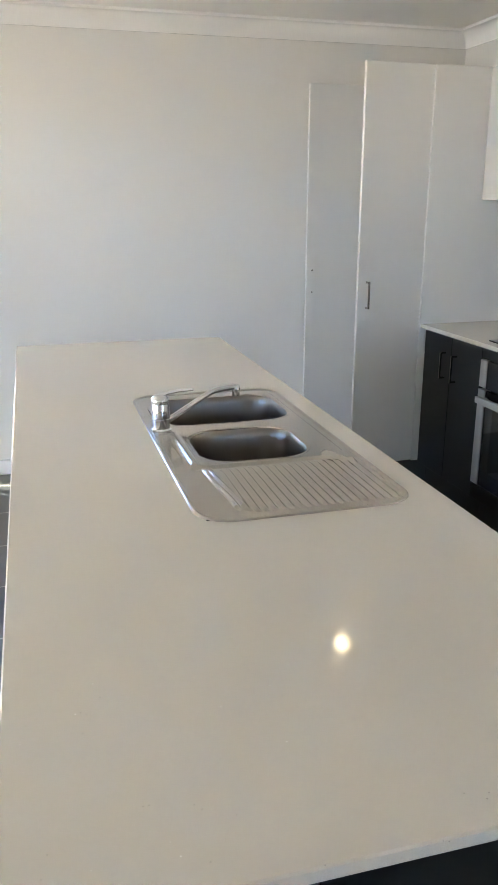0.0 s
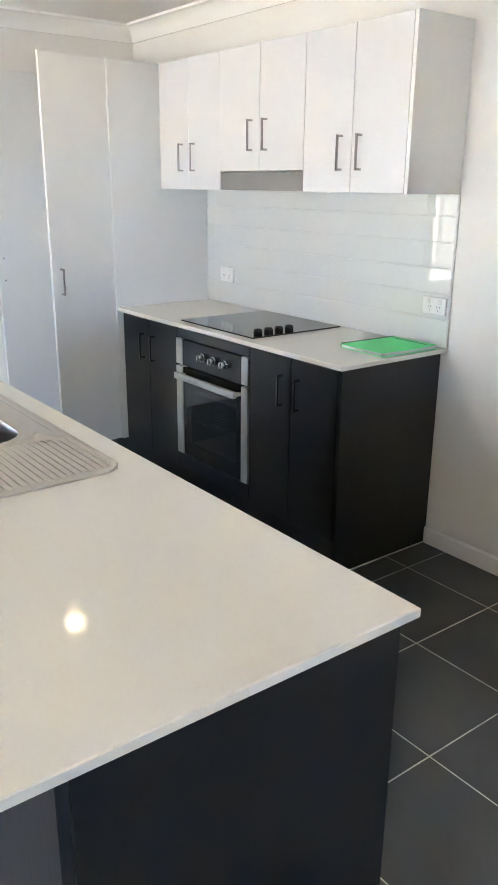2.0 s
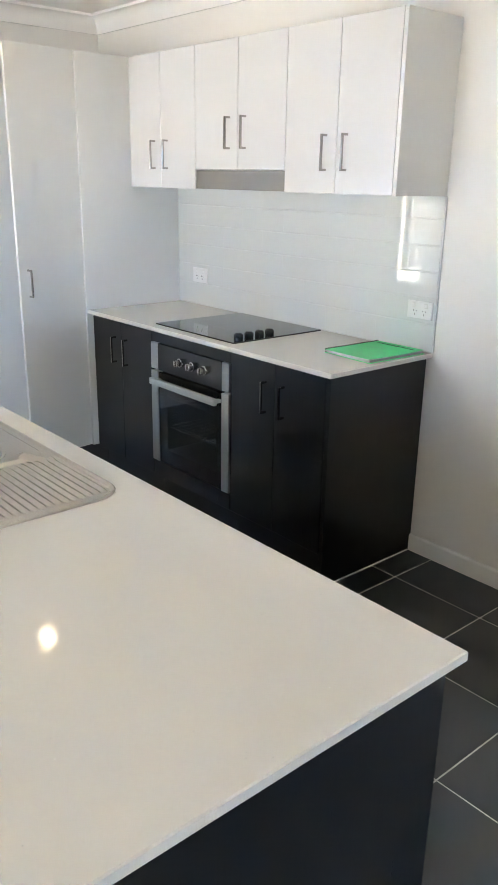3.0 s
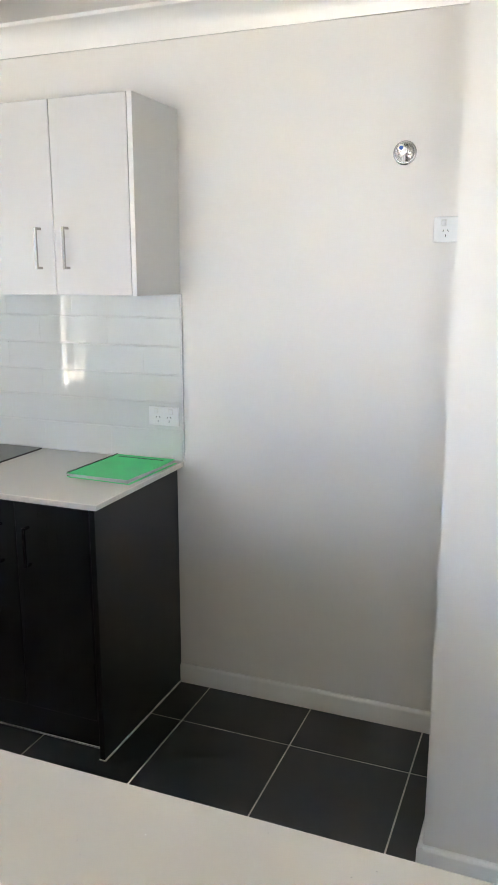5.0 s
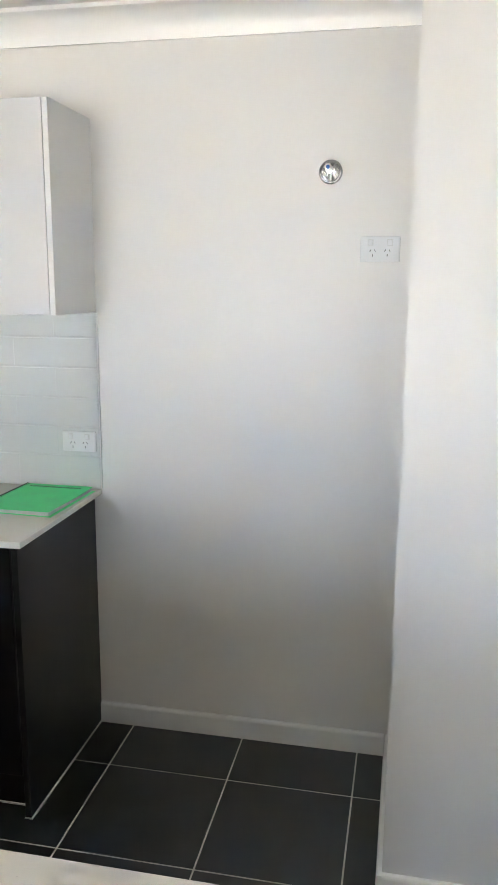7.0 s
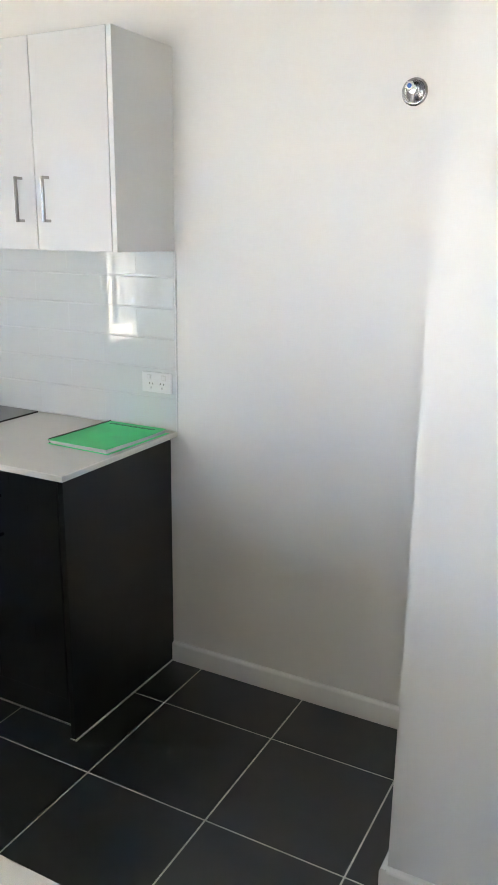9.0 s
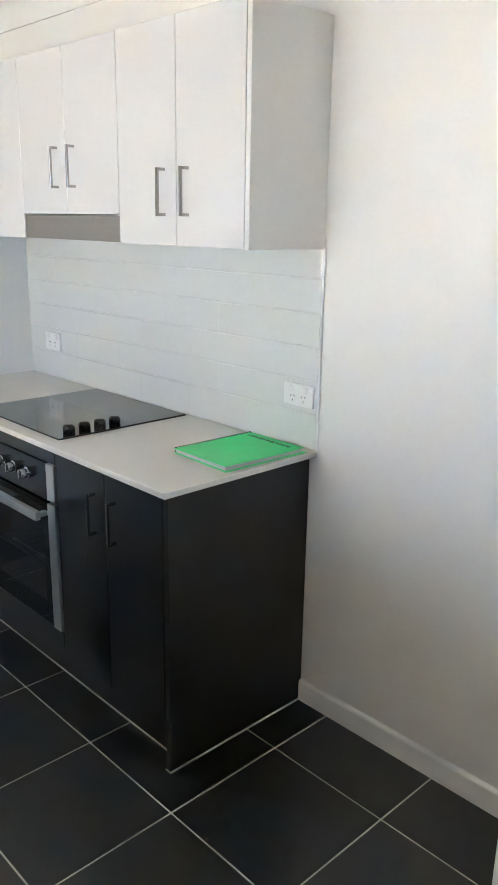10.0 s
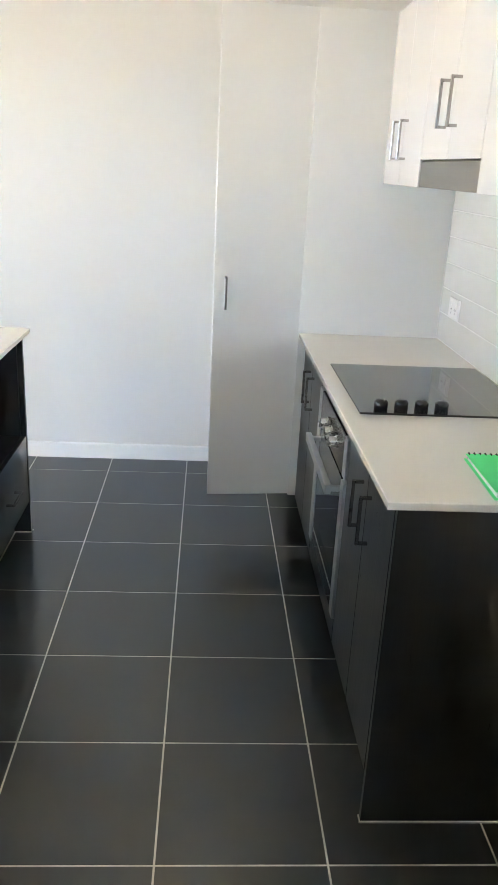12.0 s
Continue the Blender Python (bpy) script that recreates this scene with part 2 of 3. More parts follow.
bmesh.ops.bevel(bm, geom=[e for e in bm.edges if all(abs(v.co.x - NIB_X) + abs(v.co.y - NIB_Y) < 1e-5 for v in e.verts)], offset=0.003, segments=2, affect="EDGES")
wall_nib = structure("wall_nib", bm, WALL, "white painted wall beside the empty fridge space", "wall")

WIN = (-0.56, -0.06, 0.62, 2.08)                     # window in the north wall: x, x, z, z
bm = bmesh.new()
add_box(bm, WEST - T, WIN[0], NORTH, NORTH + T, 0, CEIL)
add_box(bm, WIN[1], EAST, NORTH, NORTH + T, 0, CEIL)
add_box(bm, WIN[0], WIN[1], NORTH, NORTH + T, 0, WIN[2])
add_box(bm, WIN[0], WIN[1], NORTH, NORTH + T, WIN[3], CEIL)
wall_north = structure("wall_north", bm, WALL, "white painted plaster wall behind the pantry", "wall")

DOOR, PIER = (-0.8, 4.4, 2.1), (0.2, 1.5)            # two glazed openings in the west wall (y, y, z) and the pier between
bm = bmesh.new()
add_box(bm, WEST - T, WEST, SOUTH - T, DOOR[0], 0, CEIL)
add_box(bm, WEST - T, WEST, PIER[0], PIER[1], 0, DOOR[2])
add_box(bm, WEST - T, WEST, DOOR[1], NORTH, 0, CEIL)
add_box(bm, WEST - T, WEST, DOOR[0], DOOR[1], DOOR[2], CEIL)
wall_west = structure("wall_west", bm, WALL, "white painted wall with two wide glazed openings", "wall")
SOUTH_FILL = (1.45, 2.1, 2.1)                             # unseen glazed opening added in the south wall for fill light: x, x, z
bm = bmesh.new()
add_box(bm, WEST, SOUTH_FILL[0], SOUTH - T, SOUTH, 0, CEIL)
add_box(bm, SOUTH_FILL[1], NIB_X, SOUTH - T, SOUTH, 0, CEIL)
add_box(bm, SOUTH_FILL[0], SOUTH_FILL[1], SOUTH - T, SOUTH, SOUTH_FILL[2], CEIL)
wall_south = structure("wall_south", bm, WALL, "white painted plaster wall of the living area", "wall")
ceiling = structure("ceiling", box(WEST - T, EAST + T, SOUTH - T, NORTH + T, CEIL, CEIL + 0.2), CEILING, "flat white plasterboard ceiling", "ceiling")
ground = structure("ground", box(-400, 400, -400, 400, -0.6, -0.1), PAVING, "pale concrete ground outside the windows", "ground")
floor = structure("floor", box(WEST - T, EAST + T, SOUTH - T, NORTH + T, -0.2, -0.0008), GROUT, "charcoal porcelain tiled floor with pale grout", "floor")


def cornice(name, a, b, inward, mitres=(1, -1)):
    """A plaster cove between wall and ceiling from a to b; mitres: 1, -1 in inner corners, turned round at outer ones."""
    a, b, inward = Vector((*a, CEIL)), Vector((*b, CEIL)), Vector((*inward, 0))
    along = (b - a).normalized()
    prof = [(0.0, -0.092), (0.010, -0.092), (0.012, -0.086)]
    prof += [(0.012 + 0.068 * (1 - math.cos(k / 8 * math.pi / 2)), -0.086 + 0.072 * math.sin(k / 8 * math.pi / 2)) for k in range(1, 9)]
    prof += [(0.086, -0.012), (0.088, 0.0), (0.0, 0.0)]
    bm = bmesh.new()
    ends = [[bm.verts.new(p + inward * d + along * d * s + Vector((0, 0, h))) for d, h in prof] for p, s in ((a, mitres[0]), (b, mitres[1]))]
    n = len(prof)
    for i in range(n):
        bm.faces.new((ends[0][i], ends[0][(i + 1) % n], ends[1][(i + 1) % n], ends[1][i]))
    bm.faces.new(ends[0])
    bm.faces.new(list(reversed(ends[1])))
    return structure(name, bm, TRIM, "white plaster cove cornice under the ceiling", "cornice", smooth=True)


cornice("cornice_north", (WEST, NORTH), (EAST, NORTH), (0, -1))
cornice("cornice_east", (EAST, NIB_Y), (EAST, NORTH), (-1, 0), (0, -1))
cornice("cornice_side", (NIB_X, SOUTH), (NIB_X, NIB_Y), (-1, 0), (1, 0))
cornice("cornice_west", (WEST, SOUTH), (WEST, NORTH), (1, 0))
cornice("cornice_south", (WEST, SOUTH), (NIB_X, SOUTH), (0, 1))


def baseboard(name, x0, x1, y0, y1, h=0.082, out=(0, 1)):
    """A skirting board whose top edge is splayed back towards the wall; out: the way that its face looks."""
    bm = bmesh.new()
    lean = 0.008
    loops = []
    for z, d in ((0, 0), (h - 0.009, 0), (h - 0.0045, 0.0016), (h - 0.0012, 0.0046), (h, lean)):
        loops.append([bm.verts.new((x, y, z)) for x, y in (
            (x0 + d * max(-out[0], 0), y0 + d * max(-out[1], 0)), (x1 - d * max(out[0], 0), y0 + d * max(-out[1], 0)),
            (x1 - d * max(out[0], 0), y1 - d * max(out[1], 0)), (x0 + d * max(-out[0], 0), y1 - d * max(out[1], 0)))])
    for p, q in zip(loops, loops[1:]):
        for i in range(4):
            bm.faces.new((p[i], p[(i + 1) % 4], q[(i + 1) % 4], q[i]))
    bm.faces.new(loops[0])
    bm.faces.new(loops[-1])
    return structure(name, bm, TRIM, "white painted timber skirting board along the wall", "skirting board")


SK = 0.016
baseboard("baseboard_east", EAST - SK, EAST, NIB_Y + SK, 2.292, 0.078, out=(-1, 0))
baseboard("baseboard_nib", NIB_X - SK, EAST, NIB_Y, NIB_Y + SK, 0.078)
baseboard("baseboard_side", NIB_X - SK, NIB_X, SOUTH, NIB_Y, 0.078, out=(-1, 0))
baseboard("baseboard_north", WEST, 2.30, NORTH - SK, NORTH, 0.086, out=(0, -1))
baseboard("baseboard_south", SOUTH_FILL[1], NIB_X - SK, SOUTH, SOUTH + SK)
baseboard("baseboard_southwest", WEST, SOUTH_FILL[0], SOUTH, SOUTH + SK)
baseboard("baseboard_west", WEST, WEST + SK, SOUTH + SK, DOOR[0], out=(1, 0))
baseboard("baseboard_pier", WEST, WEST + SK, PIER[0], PIER[1], out=(1, 0))
baseboard("baseboard_northwest", WEST, WEST + SK, DOOR[1], NORTH - SK, out=(1, 0))


def window_unit(name, axis, fixed, lo, hi, z0, z1, panes, label):
    """An aluminium frame with glass in the opening of a wall; axis is the way that it runs."""
    w = thing(name, label, "window", kind="structure")

    def piece(a0, a1, b0, b1, d0, d1, bevel):
        return box(a0, a1, fixed + d0, fixed + d1, b0, b1, bevel) if axis == "x" else box(fixed + d0, fixed + d1, a0, a1, b0, b1, bevel)

    f = 0.045
    for a0, a1, b0, b1 in ((lo, lo + f, z0, z1), (hi - f, hi, z0, z1), (lo + f, hi - f, z0, z0 + f), (lo + f, hi - f, z1 - f, z1)):
        part("window_frame", piece(a0, a1, b0, b1, 0.02, 0.09, 0.003), ALU, w)
    step = (hi - lo - 2 * f) / panes
    for k in range(panes):
        a = lo + f + k * step
        p = part("pane", piece(a, a + step, z0 + f, z1 - f, 0.052, 0.058, 0), PANE, w)
        p.visible_shadow = False
        if k:
            part("mullion", piece(a - 0.025, a + 0.025, z0 + f, z1 - f, 0.03, 0.08, 0.003), ALU, w)
    return w


window_unit("window_1", "x", NORTH, WIN[0], WIN[1], WIN[2], WIN[3], 1, "white framed fixed window in the north wall")
window_unit("window_2", "y", WEST - T, PIER[1], DOOR[1], 0.0, DOOR[2], 2, "wide white framed glass sliding door to outside")
window_unit("window_4", "y", WEST - T, DOOR[0], PIER[0], 0.0, DOOR[2], 1, "white framed glass side panel of the living area")
window_unit("fill_window", "x", SOUTH - T, SOUTH_FILL[0], SOUTH_FILL[1], 0.0, SOUTH_FILL[2], 1, "white framed glass door, unseen, added to light the room from the south")


# ---- vertical blind at the north window ----
blind = thing("vertical_blind", "white fabric vertical blind hanging in the window", "blind")
part("headrail", box(WIN[0] - 0.03, WIN[1] + 0.03, NORTH - 0.090, NORTH - 0.002, 2.085, 2.125, 0.003), ALU, blind)
for k in range(5):
    bm = bmesh.new()
    add_box(bm, -0.0445, 0.0445, -0.0006, 0.0006, 0.84, 2.0845)
    slat = part("slat", bm, FABRIC, blind)
    slat.location, slat.rotation_euler = (WIN[0] + 0.05 + k * 0.1, NORTH - 0.046, 0), (0, 0, radians(-72))

# ---- handles and sockets ----
def add_handle(name, parent, centre, length, way, out, bar=0.0085, reach=0.032):
    """A square D handle: a bar on two posts. way: along the bar, out: from the door."""
    c, way, out = Vector(centre), Vector(way), Vector(out)
    side = way.cross(out)
    bm = bmesh.new()

    def block(o, hw, ho, hs):
        for v in bmesh.ops.create_cube(bm, size=2.0)["verts"]:
            v.co = o + way * v.co.x * hw + out * v.co.y * ho + side * v.co.z * hs

    block(c + out * (reach - bar / 2), length / 2, bar / 2, bar / 2)
    for s in (-1, 1):
        block(c + way * s * (length / 2 - bar / 2) + out * (reach - bar) / 2, bar / 2, (reach - bar) / 2, bar / 2)
    bmesh.ops.bevel(bm, geom=list(bm.edges), offset=0.0008, segments=1, affect="EDGES")
    return part(name, bm, NICKEL, parent, "satin nickel square bar handle")


def power_point(x, y, z, w, h, label):
    """A double power point on a wall that faces west."""
    t = thing("power_point", label, "power point", "power points")
    t.location = (x, y, z)
    part("plate", box(-0.009, 0, -w / 2, w / 2, -h / 2, h / 2, 0.003, 2), PLASTIC, t)
    for s in (-1, 1):
        cy = s * w * 0.245
        switch = part("switch", box(-0.0125, -0.008, cy - 0.0068, cy + 0.0068, h * 0.15, h * 0.36, 0.0022, 3), PLASTIC, t)
        part("switch_rim", box(-0.0096, -0.008, cy - 0.0090, cy + 0.0090, h * 0.12, h * 0.39, 0.0004), SEALANT, switch)
        cy = s * w * 0.185
        bm = bmesh.new()
        for dy, dz, tilt in ((-0.0068, -0.004, -28), (0.0068, -0.004, 28), (0, -0.0185, 0)):
            for v in bmesh.ops.create_cube(bm, size=1.0)["verts"]:
                p = Euler((radians(tilt), 0, 0)).to_matrix() @ Vector((v.co.x * 0.002, v.co.y * 0.0019, v.co.z * 0.0072))
                v.co = p + Vector((-0.0091, cy + dy, dz))
        part("socket_slots", bm, SLOT, t, "black plug slots")
    return t


# ---- cooking bench: base cabinets ----
BX, BY0, BY1 = 2.300, 2.294, 4.036                    # door faces, south end, pantry panel
FRONT = BX + 0.018


def worktop(name, x0, x1, y0, y1, label, hole=None):
    """A 20 mm stone slab with eased edges, with a hole for a sink if given."""
    bm = bmesh.new()
    z0, z1, e = BENCH - 0.02, BENCH, 0.0025
    loops = [[(x0 + d, y0 + d), (x1 - d, y0 + d), (x1 - d, y1 - d), (x0 + d, y1 - d)] for d in (e, 0, 0, e)]
    rings = [[bm.verts.new((*p, z)) for p in lp] for lp, z in zip(loops, (z1, z1 - e, z0 + e, z0))]
    for p, s in zip(rings, rings[1:]):
        for i in range(4):
            bm.faces.new((p[i], p[(i + 1) % 4], s[(i + 1) % 4], s[i]))
    if hole:
        hx0, hx1, hy0, hy1 = hole
        inner = [[bm.verts.new((x, y, z)) for x, y in ((hx0, hy0), (hx1, hy0), (hx1, hy1), (hx0, hy1))] for z in (z1, z0)]
        for i in range(4):
            j = (i + 1) % 4
            bm.faces.new((rings[0][i], rings[0][j], inner[0][j], inner[0][i]))
            bm.faces.new((rings[3][i], rings[3][j], inner[1][j], inner[1][i]))
            bm.faces.new((inner[0][i], inner[0][j], inner[1][j], inner[1][i]))
    else:
        bm.faces.new(rings[0])
        bm.faces.new(rings[3])
    return tagged(part(name, bm, STONE), label, "worktop")


worktop("worktop", 2.269, EAST - 0.001, 2.266, BY1 - 0.001, "off-white speckled stone worktop along the tiled wall")


def base_unit(y0, y1, group="base cabinets"):
    """A two-door base cabinet with a recessed kickboard."""
    u = thing("base_cabinet", "black woodgrain two-door base cabinet under the stone worktop", "cabinet", group)
    part("carcass", box(FRONT + 0.001, EAST - 0.002, y0 + 0.0005, y1 - 0.0005, 0.139, BENCH - 0.0205), DARKEDGE, u)
    mid = (y0 + y1) / 2
    for a, b, hy in ((y0, mid, mid - 0.054), (mid, y1, mid + 0.054)):
        d = part("door", box(BX, FRONT, a + 0.0015, b - 0.0015, 0.142, 0.868, 0.0012), DARK, u)
        add_handle("handle", d, (BX, hy, 0.724), 0.135, (0, 0, 1), (-1, 0, 0))
    part("kickboard", box(2.357, 2.373, y0 + 0.0005, y1 - 0.0005, 0.0, 0.1385), DARK, u)
    return u


end_panel = tagged(part("end_panel", box(BX, EAST - 0.002, BY0, BY0 + 0.0185, 0, BENCH - 0.0205, 0.001), DARK), "black woodgrain end panel of the cooking bench", "panel")
base_unit(2.3165, 2.880)
base_unit(3.4825, BY1 - 0.002)

oven_housing = thing("oven_housing", "black woodgrain cabinet that holds the built-in oven", "cabinet", "base cabinets")
part("rail", box(BX, FRONT, 2.8815, 3.481, 0.822, 0.868, 0.001), DARK, oven_housing)
part("lower_panel", box(BX, FRONT, 2.8815, 3.481, 0.142, 0.219, 0.001), DARK, oven_housing)
part("kickboard", box(2.357, 2.373, 2.881, 3.482, 0, 0.1385), DARK, oven_housing)
bm = bmesh.new()
add_box(bm, FRONT + 0.001, EAST - 0.002, 2.881, 2.884, 0.139, 0.878)
add_box(bm, FRONT + 0.001, EAST - 0.002, 3.479, 3.482, 0.139, 0.878)
add_box(bm, FRONT + 0.001, EAST - 0.002, 2.884, 3.479, 0.139, 0.218)
part("carcass", bm, DARKEDGE, oven_housing)


def sealant(name, x0, x1, y0, y1, z0, z1):
    return structure(name, box(x0, x1, y0, y1, z0, z1, 0.0008), SEALANT, "thin white sealant bead where surfaces meet", "sealant")


sealant("trim_sealant_end", 2.296, EAST - SK, 2.289, 2.294, 0, 0.005)
sealant("trim_sealant_kick", 2.352, 2.357, 2.315, BY1, 0, 0.0055)
sealant("trim_sealant_corner", 2.2965, 2.3005, 2.294, 2.315, 0, 0.004)

# ---- oven ----
oven = thing("oven", "built-in black glass oven with brushed steel side strips", "oven")
OY0, OY1 = 2.883, 3.480
bm = bmesh.new()
add_box(bm, 2.325, 2.815, OY0 + 0.012, OY0 + 0.05, 0.25, 0.68)
add_box(bm, 2.325, 2.815, OY1 - 0.05, OY1 - 0.012, 0.25, 0.68)
add_box(bm, 2.795, 2.815, OY0 + 0.05, OY1 - 0.05, 0.25, 0.68)
add_box(bm, 2.325, 2.815, OY0 + 0.05, OY1 - 0.05, 0.222, 0.27)
add_box(bm, 2.325, 2.815, OY0 + 0.05, OY1 - 0.05, 0.67, 0.817)
part("cavity", bm, OVENBLACK, oven)
fascia = part("control_panel", box(2.294, 2.325, OY0 + 0.051, OY1 - 0.057, 0.690, 0.819, 0.002), BLACKPLASTIC, oven)
for a, b in ((OY0, OY0 + 0.05), (OY1 - 0.056, OY1)):
    part("side_strip", box(2.293, 2.325, a, b, 0.692, 0.819, 0.0015), STEEL, oven, "brushed steel strip")
for ky in (3.242, 3.150, 3.058):
    bm = bmesh.new()
    add_lathe(bm, [(0.021, 0), (0.021, 0.005), (0.0175, 0.007), (0.0168, 0.026), (0.0148, 0.029), (0.002, 0.029)], (2.294, ky, 0.757), (-1, 0, 0), 28)
    add_box(bm, 2.26, 2.275, ky - 0.0035, ky + 0.0035, 0.741, 0.773, 0.001)
    part("knob", bm, KNOBSTEEL, oven, "brushed steel control knob", smooth=True)
door = part("oven_door", box(2.296, 2.3, OY0 + 0.051, OY1 - 0.057, 0.225, 0.679, 0.0015), OVENGLASS, oven, "dark glass oven door")
for a, b in ((OY0, OY0 + 0.05), (OY1 - 0.056, OY1)):
    part("door_strip", box(2.292, 2.324, a, b, 0.223, 0.681, 0.0015), STEEL, door, "brushed steel strip")
bm = bmesh.new()
add_box(bm, 2.3005, 2.315, OY0 + 0.051, OY1 - 0.057, 0.225, 0.29)
add_box(bm, 2.3005, 2.315, OY0 + 0.051, OY1 - 0.057, 0.62, 0.679)
add_box(bm, 2.3005, 2.315, OY0 + 0.051, OY0 + 0.095, 0.29, 0.62)
add_box(bm, 2.3005, 2.315, OY1 - 0.101, OY1 - 0.057, 0.29, 0.62)
part("door_border", bm, BLACKPLASTIC, door)
bm = bmesh.new()
add_box(bm, 2.245, 2.265, OY0 + 0.046, OY1 - 0.052, 0.629, 0.660, 0.003, 2)
for a in (OY0 + 0.056, OY1 - 0.082):
    add_box(bm, 2.264, 2.297, a, a + 0.02, 0.635, 0.650, 0.001)
part("door_handle", bm, STEEL, door, "flat brushed steel bar handle")
for z in (0.40, 0.55):
    bm = bmesh.new()
    for k in range(12):
        yy = OY0 + 0.07 + k * (OY1 - OY0 - 0.14) / 11
        add_cyl(bm, (2.375, yy, z), (2.765, yy, z), 0.0016, n=6)
    for x, r in ((2.352, 0.0042), (2.375, 0.003), (2.57, 0.003), (2.765, 0.003)):
        add_cyl(bm, (x, OY0 + 0.055, z - 0.003), (x, OY1 - 0.055, z - 0.003), r, n=8)
    part("oven_rack", bm, CHROME, oven, "chrome wire rack")

# ---- cooktop ----
cooktop = thing("cooktop", "black ceramic glass electric cooktop set on the worktop", "cooktop")
part("glass_plate", box(2.320, 2.848, 2.885, 3.472, BENCH + 0.0005, BENCH + 0.007, 0.002, 2), BLACKGLASS, cooktop)
for kx in (2.392, 2.4525, 2.513, 2.5735):
    bm = bmesh.new()
    add_lathe(bm, [(0.0195, 0), (0.0200, 0.003), (0.0198, 0.017), (0.0185, 0.0205), (0.0140, 0.0245), (0.0125, 0.0255), (0.002, 0.026)], (kx, 2.941, BENCH + 0.007), n=28)
    part("knob", bm, BLACKPLASTIC, cooktop, "glossy black control knob", smooth=True)

# ---- wall cabinets and rangehood ----
WX, WZ0, WZ1 = 2.562, 1.517, 2.131


def wall_unit(y0, y1, door_z, handle_z):
    u = thing("wall_cabinet", "gloss white two-door wall cabinet above the tiled splashback", "cabinet", "wall cabinets")
    bm = bmesh.new()
    add_box(bm, WX + 0.0185, EAST - 0.001, y0 + 0.0004, y1 - 0.0004, door_z + 0.001, WZ1 - 0.001)
    part("carcass", bm, WHITEMATT, u)
    mid = (y0 + y1) / 2
    for a, b, hy in ((y0, mid, mid - 0.054), (mid, y1, mid + 0.054)):
        d = part("door", box(WX, WX + 0.018, a + 0.0013, b - 0.0013, door_z, WZ1, 0.0012), WHITE, u)
        add_handle("handle", d, (WX, hy, handle_z), 0.135, (0, 0, 1), (-1, 0, 0))
    return u


wall_unit(2.286, 2.861, WZ0, 1.668)
wall_unit(2.861, 3.475, 1.604, 1.756)
wall_unit(3.475, BY1 - 0.003, WZ0, 1.672)
wall_end = tagged(part("cabinet_end_panel", box(WX + 0.001, EAST - 0.001, 2.268, 2.2855, WZ0 - 0.001, WZ1, 0.001), WHITEMATT), "white melamine end panel of the wall cabinets", "panel")
hood = thing("rangehood", "slide-out rangehood with a flat brushed steel front", "rangehood")
part("front", box(WX + 0.004, WX + 0.03, 2.8635, 3.4725, WZ0 + 0.002, 1.600, 0.001), HOODSTEEL, hood)
part("body", box(WX + 0.031, EAST - 0.002, 2.8635, 3.4725, WZ0 + 0.004, 1.602), PLASTIC, hood)

# ---- pantry ----
pantry = thing("pantry", "tall white pantry cupboard with both doors standing open", "cupboard")
PX = 2.270
part("side_panel", box(PX - 0.004, EAST - 0.001, BY1, BY1 + 0.018, 0.148, 2.133, 0.001), WHITEMATT, pantry)
part("side_panel", box(PX + 0.02, EAST - 0.001, 4.815, NORTH - 0.001, 0.15, 2.133, 0.001), WHITEMATT, pantry)
part("top", box(PX + 0.02, EAST - 0.001, BY1 + 0.0185, 4.8145, 2.115, 2.133), WHITEMATT, pantry)
part("bottom", box(PX + 0.02, EAST - 0.001, BY1 + 0.0185, 4.8145, 0.15, 0.168), WHITEMATT, pantry)
part("back", box(EAST - 0.02, EAST - 0.002, BY1 + 0.0185, 4.8145, 0.169, 2.1145), WHITEMATT, pantry)
part("kickboard", box(2.357, 2.373, BY1, NORTH - SK - 0.001, 0, 0.1475), DARK, pantry, "black kickboard")


def pantry_door(hinge, angle, face, outer):
    """A tall door that stands open, turned by angle from the aisle; outer: the handle is on the near side."""
    d = part("door", box(-0.372, 0, -0.009, 0.009, 0.150, 2.134, 0.0015), WHITEMATT, pantry)
    d.matrix_local = pose(hinge[0], hinge[1], 0, 0, 0, angle)
    if outer:
        add_handle("handle", d, (-0.323, -0.009, 1.060), 0.135, (0, 0, 1), (0, -1, 0))
    else:
        for z in (0.992, 1.12):
            bm = bmesh.new()
            add_lathe(bm, [(0.005, 0), (0.005, 0.001), (0.003, 0.0022), (0.0005, 0.0022)], (-0.335, -0.009, z), (0, -1, 0), 12)
            part("screw", bm, NICKEL, d, "steel handle screw")
    return d


pantry_door((2.268, 4.058), 5.0, 1, True)
pantry_door((2.272, 4.805), 0.3, -1, False)

# ---- splashback ----
splash = structure("splashback", box(EAST - 0.0092, EAST - 0.0005, 2.2665, BY1 - 0.0005, BENCH + 0.001, WZ0 - 0.0015), TILEGROUT, "white glazed brick-bond tiled splashback above the worktop", "splashback")
structure("trim_splash_edge", box(EAST - 0.0100, EAST - 0.0005, 2.2615, 2.2663, BENCH + 0.0005, WZ0 - 0.002, 0.0022, 3), PLASTIC, "slim white plastic tile edge trim", "tile trim")

# ---- power points, fridge tap ----
power_point(EAST - 0.0105, 2.338, 1.070, 0.124, 0.072, "white plastic double power point on the tiles by the folder")
power_point(EAST - 0.0105, 3.829, 1.062, 0.122, 0.080, "white plastic double power point on the tiles by the pantry")
power_point(EAST, 1.328, 1.720, 0.121, 0.077, "white plastic double power point high in the fridge space")

